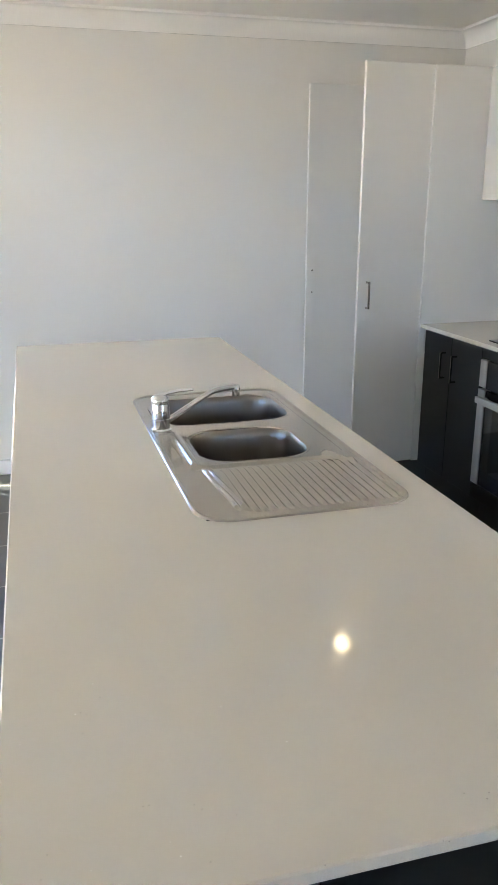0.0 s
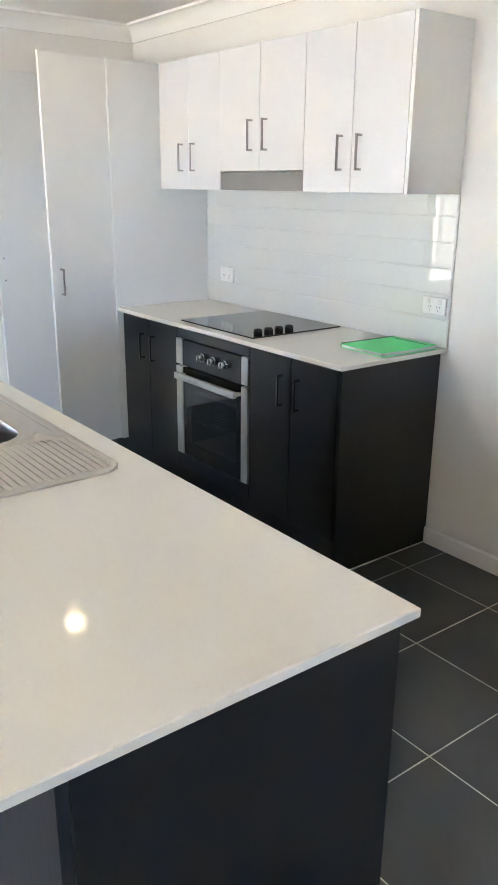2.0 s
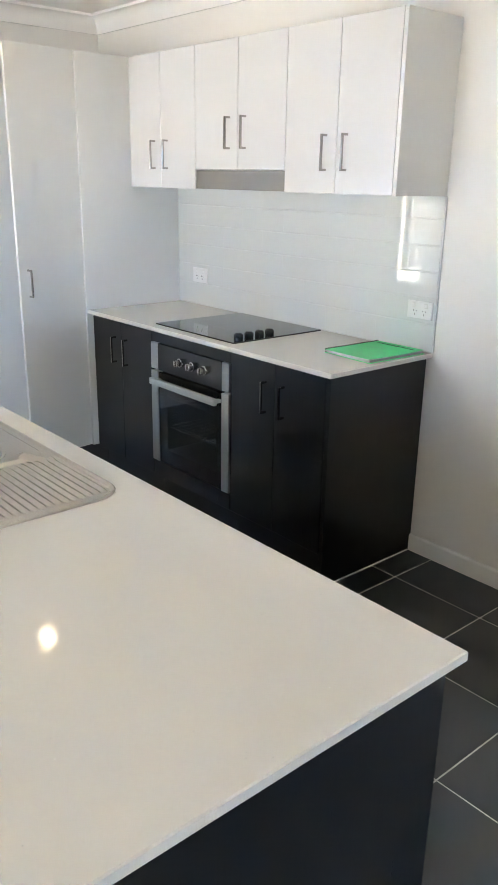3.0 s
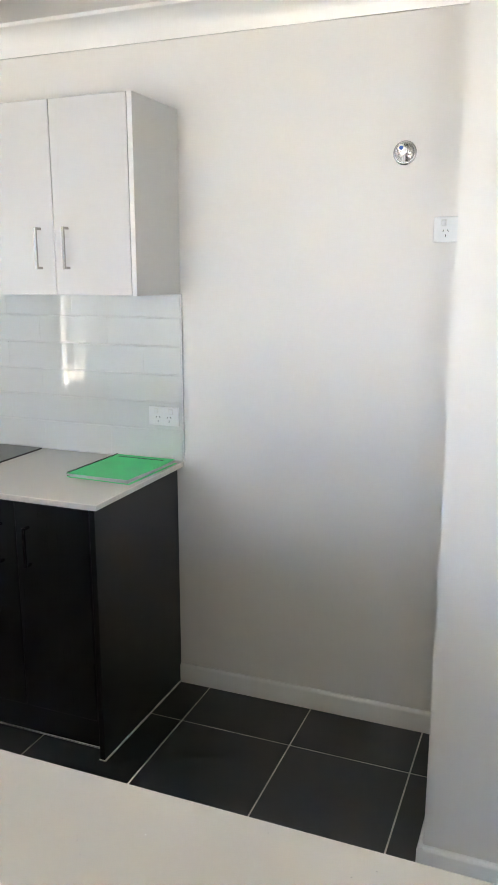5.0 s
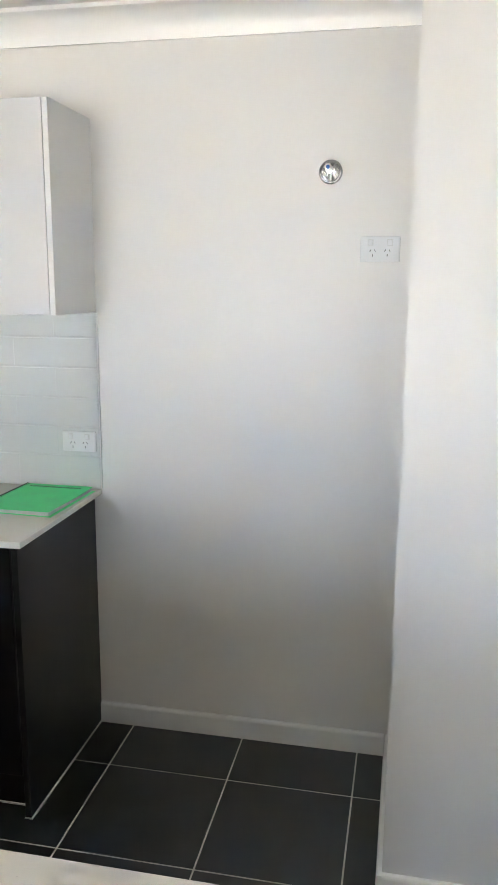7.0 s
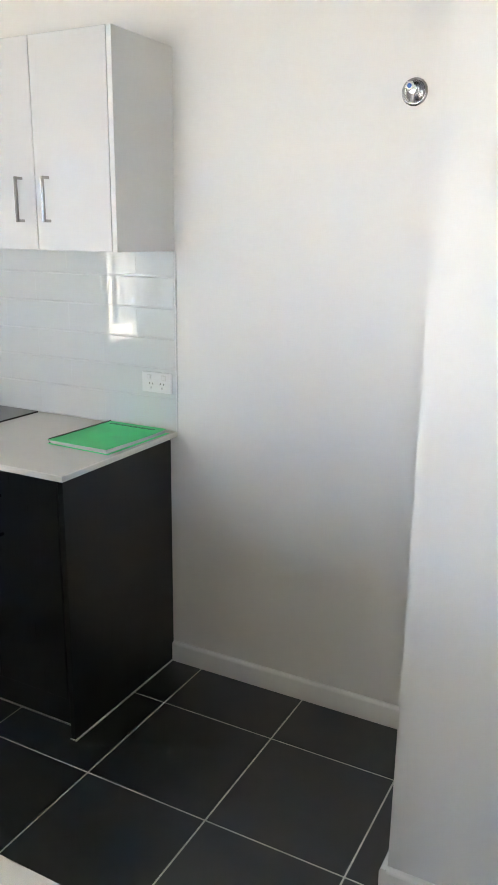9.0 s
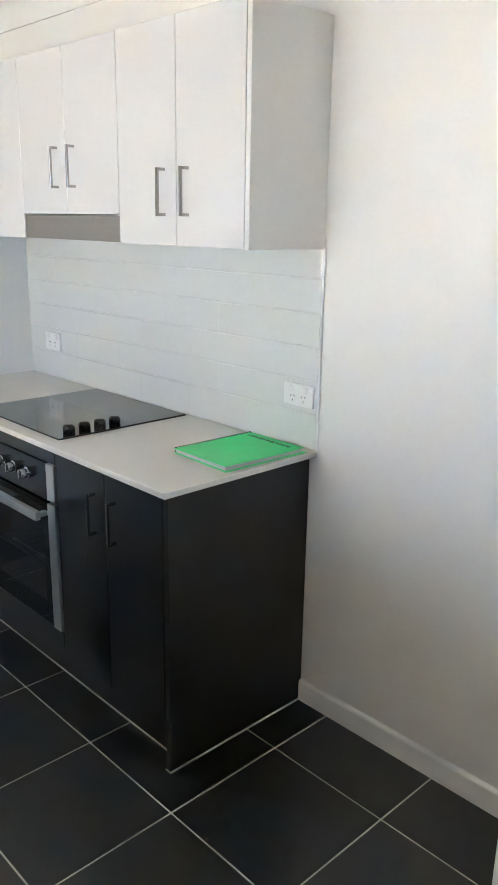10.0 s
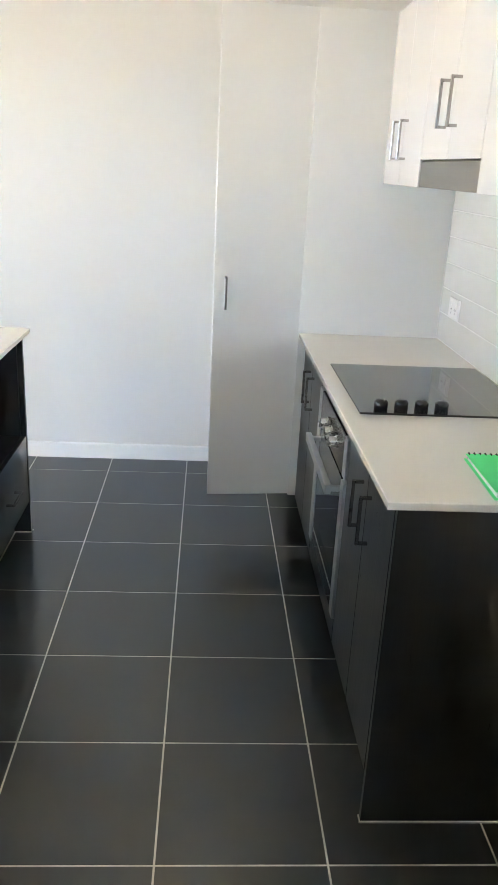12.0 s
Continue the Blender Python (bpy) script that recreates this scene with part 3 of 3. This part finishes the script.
tap = thing("fridge_tap", "chrome recessed water tap with a blue dot in the fridge space", "tap")
bm = bmesh.new()
add_lathe(bm, [(0.0362, 0), (0.0362, 0.003), (0.033, 0.006), (0.030, 0.0062), (0.0275, 0.003), (0.022, 0.0012), (0.002, 0.0008)], (EAST, 1.487, 1.951), (-1, 0, 0), 40)
part("flange", bm, DULLCHROME, tap, smooth=True)
bm = bmesh.new()
add_lathe(bm, [(0.014, 0), (0.014, 0.014), (0.011, 0.018), (0.011, 0.026), (0.002, 0.028)], (EAST - 0.002, 1.487, 1.955), (-1, 0, 0), 20)
add_cyl(bm, (EAST - 0.018, 1.487, 1.955), (EAST - 0.022, 1.487, 1.922), 0.006, n=12)
part("valve", bm, CHROME, tap, smooth=True)
bm = bmesh.new()
add_lathe(bm, [(0.0085, 0), (0.0115, 0.003), (0.0118, 0.009), (0.0098, 0.0115), (0.002, 0.012)], (EAST - 0.022, 1.493, 1.962), (-1, 0, 0), 20)
for k in range(6):
    a = math.pi * k / 3
    add_cyl(bm, (EAST - 0.024, 1.493 + 0.0112 * math.cos(a), 1.962 + 0.0112 * math.sin(a)), (EAST - 0.032, 1.493 + 0.0112 * math.cos(a), 1.962 + 0.0112 * math.sin(a)), 0.0022, n=8)
part("handwheel", bm, CHROME, tap, smooth=True)
bm = bmesh.new()
add_lathe(bm, [(0.006, 0), (0.006, 0.0015), (0.001, 0.002)], (EAST - 0.0338, 1.493, 1.962), (-1, 0, 0), 16)
part("marker", bm, BLUE, tap, "blue cold-water dot")

# ---- bound folder ----
folder = thing("folder", "green comb-bound document folder lying on the worktop", "folder")
folder.matrix_world = pose(2.832, 2.286, BENCH, 0, 0, -2.5)


def sheet(x0, x1, y0, y1, z0, z1, lift=0.0, n=14):
    """A thin cover that curls up a little towards its outer corner."""
    bm = bmesh.new()
    top = [[None] * (n + 1) for _ in range(n + 1)]
    low = [[None] * (n + 1) for _ in range(n + 1)]
    for i in range(n + 1):
        for j in range(n + 1):
            u, v = i / n, j / n
            c = lift * ((1 - v) ** 2 * (0.45 + 0.55 * math.cos(u * 5.0)) + 0.5 * u * u * (1 - v))
            p = (x0 + u * (x1 - x0), y0 + v * (y1 - y0))
            top[i][j] = bm.verts.new((*p, z1 + c))
            low[i][j] = bm.verts.new((*p, z0 + c))
    for i in range(n):
        for j in range(n):
            bm.faces.new((top[i][j], top[i + 1][j], top[i + 1][j + 1], top[i][j + 1]))
            bm.faces.new((low[i][j], low[i][j + 1], low[i + 1][j + 1], low[i + 1][j]))
    for k in range(n):
        for a, b in (((k, 0), (k + 1, 0)), ((k, n), (k + 1, n)), ((0, k), (0, k + 1)), ((n, k), (n, k + 1))):
            bm.faces.new((top[a[0]][a[1]], top[b[0]][b[1]], low[b[0]][b[1]], low[a[0]][a[1]]))
    return bm


part("back_cover", sheet(-0.325, 0.0, -0.012, 0.243, 0.0005, 0.0014), GREEN, folder)
part("page_block", box(-0.318, -0.012, -0.002, 0.238, 0.0016, 0.0125, 0.001), PAPER, folder, "stack of white pages")
part("front_cover", sheet(-0.322, -0.006, -0.005, 0.243, 0.0132, 0.0142, 0.003), GREEN, folder, smooth=True)
bm = bmesh.new()
add_tube(bm, [(0, 0.242 + 0.0068 * math.cos(a), 0.0088 + 0.0082 * math.sin(a)) for a in [math.pi * 2 * q / 10 for q in range(10)]], 0.0016, 6)
ring_mesh = mesh_of("ring", bm, BLACKPLASTIC, True)
bm = bmesh.new()
add_cyl(bm, (-0.318, 0.2365, 0.0035), (-0.008, 0.2365, 0.0035), 0.0014, n=8)
comb = part("comb", bm, BLACKPLASTIC, folder, "black wire comb binding")
for k in range(23):
    ring = new("ring", ring_mesh)
    ring.parent = comb
    ring.location = (-0.314 + k * 0.0137, 0, 0)
bm = bmesh.new()
for k in range(22):
    y = 0.026 + k * 0.0088
    w, v = random.uniform(0.003, 0.0066), (y + 0.005) / 0.248
    rise = 0.0144 + 0.003 * (0.40 * (1 - v) ** 2 + 0.43 * (1 - v))
    add_box(bm, -0.042 - random.uniform(0, 0.003), -0.030, y, y + w, rise, rise + 0.0004)
part("print", bm, GREENPRINT, folder, "faint dark printed lines")

# ---- island ----
IX0, IX1, IY0, IY1 = 0.241, 1.161, 0.916, 3.925
SX0, SX1, SY0, SY1 = 0.606, 1.092, 1.757, 2.852       # sink outline
worktop("island_worktop", IX0, IX1, IY0, IY1, "off-white speckled stone island worktop with a breakfast overhang", (SX0 + 0.02, SX1 - 0.02, SY0 + 0.02, SY1 - 0.02))
PAN = BENCH - 0.0205
tagged(part("island_end_panel", box(0.5555, 1.138, 0.935, 0.953, 0, PAN, 0.001), DARK), "black woodgrain end panel under the island worktop", "panel")
tagged(part("island_end_panel", box(0.5555, 1.133, 3.892, 3.910, 0, PAN, 0.001), DARK), "black woodgrain end panel at the far end of the island", "panel")
tagged(part("island_back_panel", box(0.536, 0.554, 0.936, 3.909, 0, PAN, 0.001), BACKPANEL), "dark laminate back panel under the breakfast overhang", "panel")
sealant("trim_sealant_island_back", 0.531, 0.536, 0.936, 3.909, 0, 0.005)
sealant("trim_sealant_island_south", 0.536, 1.138, 0.930, 0.935, 0, 0.005)
sealant("trim_sealant_island_north", 0.536, 1.138, 3.910, 3.915, 0, 0.005)
sealant("trim_sealant_island_inner", 1.067, 1.134, 3.887, 3.8918, 0, 0.006)
sealant("trim_sealant_island_kick", 1.062, 1.067, 0.954, 3.8915, 0, 0.005)
FX = 1.131                                           # door faces of the island


def island_unit(y0, y1, style):
    u = thing("island_cabinet", {"doors": "black woodgrain two-door island cabinet facing the aisle", "niche": "black island cabinet with an open niche above one drawer"}[style], "cabinet", "island cabinets")
    inside = FX - 0.019
    part("side_panel", box(0.564, inside, y0 + 0.0005, y0 + 0.016, 0.145, PAN), DARKEDGE, u)
    part("side_panel", box(0.564, inside, y1 - 0.016, y1 - 0.0005, 0.145, PAN), DARKEDGE, u)
    part("bottom_panel", box(0.564, inside, y0 + 0.0165, y1 - 0.0165, 0.145, 0.161), DARKEDGE, u)
    if style == "niche":
        part("shelf", box(0.564, inside, y0 + 0.0165, y1 - 0.0165, 0.437, 0.452), DARKEDGE, u)
        part("niche_back", box(0.564, 0.58, y0 + 0.0165, y1 - 0.0165, 0.4525, PAN), DARKEDGE, u)
        part("top_rail", box(0.5805, inside, y0 + 0.0165, y1 - 0.0165, 0.855, PAN), DARKEDGE, u)
    mid = (y0 + y1) / 2
    if style == "niche":
        d = part("drawer", box(FX - 0.018, FX, y0 + 0.0015, y1 - 0.0015, 0.148, 0.449, 0.0012), DARK, u)
        add_handle("handle", d, (FX, mid, 0.292), 0.135, (0, 1, 0), (1, 0, 0))
    else:
        for a, b, hy in ((y0, mid, mid - 0.054), (mid, y1, mid + 0.054)):
            d = part("door", box(FX - 0.018, FX, a + 0.0015, b - 0.0015, 0.148, 0.868, 0.0012), DARK, u)
            add_handle("handle", d, (FX, hy, 0.727), 0.135, (0, 0, 1), (1, 0, 0))
    part("kickboard", box(1.045, 1.061, y0 + 0.0005, y1 - 0.0005, 0, 0.1445), DARK, u)
    return u


island_unit(0.954, 1.70, "doors")
island_unit(1.70, 2.96, "doors")
island_unit(2.96, 3.29, "doors")
island_unit(3.29, 3.8915, "niche")


# ---- sink ----
def outline_gap(x, y):
    """How far a point lies inside the sink's rounded outline."""
    r, cx, cy = 0.08, (SX0 + SX1) / 2, (SY0 + SY1) / 2
    qx, qy = abs(x - cx) - (SX1 - SX0) / 2 + r, abs(y - cy) - (SY1 - SY0) / 2 + r
    return r - math.hypot(max(qx, 0), max(qy, 0)) - min(max(qx, qy), 0)


def step(e0, e1, v):
    v = min(1, max(0, (v - e0) / (e1 - e0)))
    return v * v * (3 - 2 * v)


BOWLS = ((0.652, 1.043, 2.462, 2.766, 0.165), (0.698, 0.984, 2.116, 2.388, 0.135))
DRAIN_Y0, DRAIN_Y1, DRAIN_X0, DRAIN_X1 = 1.792, 2.080, 0.722, 1.080


def round_gap(x, y, x0, x1, y0, y1, r):
    """How far a point lies inside a rounded rectangle."""
    qx, qy = abs(x - (x0 + x1) / 2) - (x1 - x0) / 2 + r, abs(y - (y0 + y1) / 2) - (y1 - y0) / 2 + r
    return r - math.hypot(max(qx, 0), max(qy, 0)) - min(max(qx, qy), 0)


def ridge(v, width):
    return math.exp(-(v / width) ** 2)


def sink_height(x, y):
    d = outline_gap(x, y)
    z = 0.0006 + 0.0034 * step(0, 0.0035, d) - 0.0028 * step(0.008, 0.014, d)
    # raised table round the bowls
    z += 0.0036 * step(-0.005, 0.005, round_gap(x, y, 0.664, 1.060, 2.092, 2.806, 0.04))
    # ribbed drainer
    drain = round_gap(x, y, DRAIN_X0 - 0.01, DRAIN_X1, DRAIN_Y0, DRAIN_Y1, 0.035)
    inside = step(0.0, 0.016, drain)
    z -= 0.0006 * inside
    wave = (0.5 + 0.5 * math.cos((x - DRAIN_X0) / 0.0186 * 2 * math.pi)) ** 1.3
    z += 0.0040 * inside * wave * step(0, 0.012, 2.072 - y)
    # rolled edges beside the bowls
    z += 0.0070 * ridge(x - 0.668 + 0.004 * step(2.1, 2.42, y), 0.010) * step(2.085, 2.105, y) * (1 - step(2.38, 2.42, y))
    for off in (0.0, 0.014):
        z += 0.0055 * ridge(x - 0.684 - off - 0.020 * step(2.08, 1.82, y), 0.0042) * (1 - step(2.07, 2.09, y)) * step(1.81, 1.84, y)
    along = ((x - 1.004) * 0.056 - (y - 2.130) * 0.085) / 0.0104
    across = ((x - 1.004) * 0.085 + (y - 2.130) * 0.056) / 0.1018
    z += 0.0085 * ridge(across + 0.012 * along * (1 - along), 0.0085) * step(-0.05, 0.12, along) * (1 - step(0.88, 1.05, along))
    return z


bm = bmesh.new()
NU, NV, R = 230, 200, 0.08
rows = []
for j in range(NV + 1):
    v = j / NV
    w = v - 0.9 * math.sin(2 * math.pi * v) / (2 * math.pi)
    y = SY0 + (SY1 - SY0) * w
    e = min(y - SY0, SY1 - y)
    dx = R - math.sqrt(max(0, R * R - (R - e) ** 2)) if e < R else 0.0
    dx = min(dx, R - 0.001)
    line = []
    for i in range(NU + 1):
        x = SX0 + dx + (SX1 - SX0 - 2 * dx) * i / NU
        line.append(bm.verts.new((x, y, BENCH + sink_height(x, y))))
    rows.append(line)


def in_bowl(x, y):
    for x0, x1, y0, y1, _ in BOWLS:
        qx, qy = abs(x - (x0 + x1) / 2) - (x1 - x0) / 2 + 0.075, abs(y - (y0 + y1) / 2) - (y1 - y0) / 2 + 0.075
        if math.hypot(max(qx, 0), max(qy, 0)) + min(max(qx, qy), 0) - 0.075 < 0.004:
            return True
    return False


for j in range(NV):
    for i in range(NU):
        q = (rows[j][i], rows[j][i + 1], rows[j + 1][i + 1], rows[j + 1][i])
        if not in_bowl(sum(v.co.x for v in q) / 4, sum(v.co.y for v in q) / 4):
            bm.faces.new(q)
bmesh.ops.delete(bm, geom=[v for v in bm.verts if not v.link_faces], context="VERTS")
sink = thing("sink", "stainless steel sink with two bowls and a ribbed drainer", "sink")
deck = part("drainer_deck", bm, SINKSTEEL, sink, "ribbed stainless steel drainer", smooth=True)


def bowl(x0, x1, y0, y1, depth):
    bm = bmesh.new()
    cx, cy, n = (x0 + x1) / 2, (y0 + y1) / 2, 72
    rings = []
    for off, z in ((0.012, 0.0030), (0.010, 0.0054), (0.004, 0.0052), (0.0, 0.0034), (-0.004, -0.003), (-0.008, -0.02), (-0.014, -depth * 0.6), (-0.020, -depth * 0.88), (-0.034, -depth * 0.97), (-0.06, -depth), (-0.10, -depth - 0.002)):
        hx, hy = (x1 - x0) / 2 + off, (y1 - y0) / 2 + off
        r = max(0.03, min(0.088 + off, hx - 0.001, hy - 0.001))
        ring = []
        for k in range(n):
            a = 2 * math.pi * (k + 0.5) / n
            sx, sy = (1 if math.cos(a) > 0 else -1), (1 if math.sin(a) > 0 else -1)
            ring.append(bm.verts.new((cx + sx * (hx - r) + r * math.cos(a), cy + sy * (hy - r) + r * math.sin(a), BENCH + z)))
        rings.append(ring)
    for p, s in zip(rings[3:], rings[4:]):
        for k in range(n):
            bm.faces.new((p[k], p[(k + 1) % n], s[(k + 1) % n], s[k]))
    bm.faces.new(rings[-1])
    lip = bmesh.new()
    edge = [[lip.verts.new(v.co) for v in ring] for ring in rings[:5]]
    for v in edge[4]:
        v.co.z -= 0.0006
    for p, s in zip(edge, edge[1:]):
        for k in range(n):
            lip.faces.new((p[k], p[(k + 1) % n], s[(k + 1) % n], s[k]))
    bmesh.ops.delete(bm, geom=[v for v in bm.verts if not v.link_faces], context="VERTS")
    b = part("bowl", bm, SHADEDSTEEL, sink, "deep polished steel bowl, darkened in colour for its shade", smooth=True)
    part("bowl_rim", lip, SINKSTEEL, b, "rolled steel rim", smooth=True)
    bm = bmesh.new()
    add_lathe(bm, [(0.045, 0), (0.045, 0.003), (0.038, 0.004), (0.034, 0.001), (0.004, 0.001)], (cx, cy, BENCH - depth - 0.0018), n=32)
    part("waste", bm, CHROME, b, "chrome waste outlet", smooth=True)
    return b


for spec in BOWLS:
    bowl(*spec)

# ---- mixer tap ----
mixer = thing("mixer_tap", "chrome lever mixer tap with a swivel spout on the sink", "tap")
TX, TY, TZ = 0.643, 2.442, BENCH + 0.0012
bm = bmesh.new()
add_lathe(bm, [(0.029, 0), (0.029, 0.004), (0.0255, 0.008), (0.0255, 0.028), (0.0265, 0.029), (0.0265, 0.035), (0.0255, 0.036), (0.0255, 0.074), (0.0245, 0.077), (0.0245, 0.080), (0.026, 0.082), (0.0255, 0.092), (0.018, 0.101), (0.002, 0.103)], (TX, TY, TZ), n=36)
part("body", bm, CHROME, mixer, smooth=True)
bm = bmesh.new()
add_tube(bm, [(TX + 0.018, TY + 0.006, TZ + 0.024), (TX + 0.06, TY + 0.022, TZ + 0.043), (TX + 0.11, TY + 0.04, TZ + 0.066), (TX + 0.152, TY + 0.055, TZ + 0.085), (TX + 0.163, TY + 0.059, TZ + 0.0885), (TX + 0.176, TY + 0.064, TZ + 0.090), (TX + 0.20, TY + 0.073, TZ + 0.0908), (TX + 0.232, TY + 0.084, TZ + 0.091)], 0.0085, 16)
spout = part("spout", bm, CHROME, mixer, smooth=True)
bm = bmesh.new()
add_lathe(bm, [(0.010, 0), (0.0115, 0.002), (0.0115, 0.018), (0.0125, 0.019), (0.0125, 0.030), (0.010, 0.034), (0.002, 0.035)], (TX + 0.238, TY + 0.086, TZ + 0.063), n=24)
part("aerator", bm, CHROME, spout, smooth=True)
bm = bmesh.new()
add_tube(bm, [(TX - 0.006, TY, TZ + 0.095), (TX + 0.02, TY + 0.006, TZ + 0.104), (TX + 0.055, TY + 0.016, TZ + 0.108), (TX + 0.095, TY + 0.027, TZ + 0.106)], 0.0085, 14)
bmesh.ops.scale(bm, vec=(1, 1, 0.55), space=Matrix.Translation((0, 0, -(TZ + 0.104))), verts=bm.verts)
part("lever", bm, CHROME, mixer, smooth=True)

# ---- ceiling downlight ----
def downlight(x, y):
    d = thing("downlight", "round white recessed ceiling downlight, switched on", "light", "downlights")
    bm = bmesh.new()
    add_lathe(bm, [(0.056, 0), (0.056, -0.004), (0.050, -0.009), (0.041, -0.009), (0.038, -0.0035), (0.002, -0.0035)], (x, y, CEIL), n=36)
    part("rim", bm, PLASTIC, d, smooth=True)
    bm = bmesh.new()
    add_lathe(bm, [(0.031, -0.0045), (0.031, -0.006), (0.002, -0.0062)], (x, y, CEIL), n=32)
    part("diffuser", bm, LAMP, d, "glowing warm white diffuser")
    return d


downlight(1.704, 3.585)

# ---- pieces: splashback tiles ----
def tile_mesh(name, w, h, t, e, mat, up, side=None):
    """A slab with an eased front edge; up: the axis its face looks along, its corner at the origin."""
    bm = bmesh.new()
    loops = []
    side = e if side is None else side
    for d, f, k in ((0, 0, 0), (0, 0, t - e), (side, e, t)):
        loops.append([bm.verts.new(up(a, b, k)) for a, b in ((d, f), (w - d, f), (w - d, h - f), (d, h - f))])
    for p, s in zip(loops, loops[1:]):
        for i in range(4):
            bm.faces.new((p[i], p[(i + 1) % 4], s[(i + 1) % 4], s[i]))
    bm.faces.new(loops[-1])
    return mesh_of(name, bm, mat)


made = {}


def lay(name, parent, a0, a1, b0, b1, t, e, mat, up, place, side=None):
    key = (name, round(a1 - a0, 4), round(b1 - b0, 4))
    if key not in made:
        made[key] = tile_mesh(name, a1 - a0, b1 - b0, t, e, mat, up, side)
    ob = new(name, made[key])
    ob.parent = parent
    ob.location = place(a0, b0)
    return ob


rows_z = [BENCH + 0.002, 1.0175, 1.1205, 1.2235, 1.3270, 1.4300, WZ0 - 0.001]
for r, (z0, z1) in enumerate(zip(rows_z, rows_z[1:])):
    y = (2.572 if r % 2 == 0 else 2.4205) - 0.303
    while y < BY1:
        y0, y1 = max(y, 2.268), min(y + 0.303, BY1 - 0.001)
        if y1 - y0 > 0.01:
            lay("tile", splash, y0 + 0.0002, y1 - 0.0002, z0 + 0.0012, z1 - 0.0012, 0.005, 0.0026, TILE, lambda a, b, k: (-k, a, b), lambda a, b: (EAST - 0.0055, a, b), 0.0)
        y += 0.303

# ---- pieces: floor tiles ----
P, GX, GY = 0.4125, 2.6125, 2.1645
i0, i1 = math.floor((WEST - GX) / P), math.ceil((EAST - GX) / P)
j0, j1 = math.floor((SOUTH - GY) / P), math.ceil((NORTH - GY) / P)
for i in range(i0, i1):
    for j in range(j0, j1):
        x0, x1 = max(GX + i * P, WEST), min(GX + (i + 1) * P, EAST)
        y0, y1 = max(GY + j * P, SOUTH), min(GY + (j + 1) * P, NORTH)
        if x0 >= NIB_X + T and y1 <= NIB_Y - 0.11:
            continue
        lay("tile", floor, x0 + 0.0024, x1 - 0.0024, y0 + 0.0024, y1 - 0.0024, 0.006, 0.0009, FLOOR, lambda a, b, k: (a, b, k), lambda a, b: (a, b, -0.006))
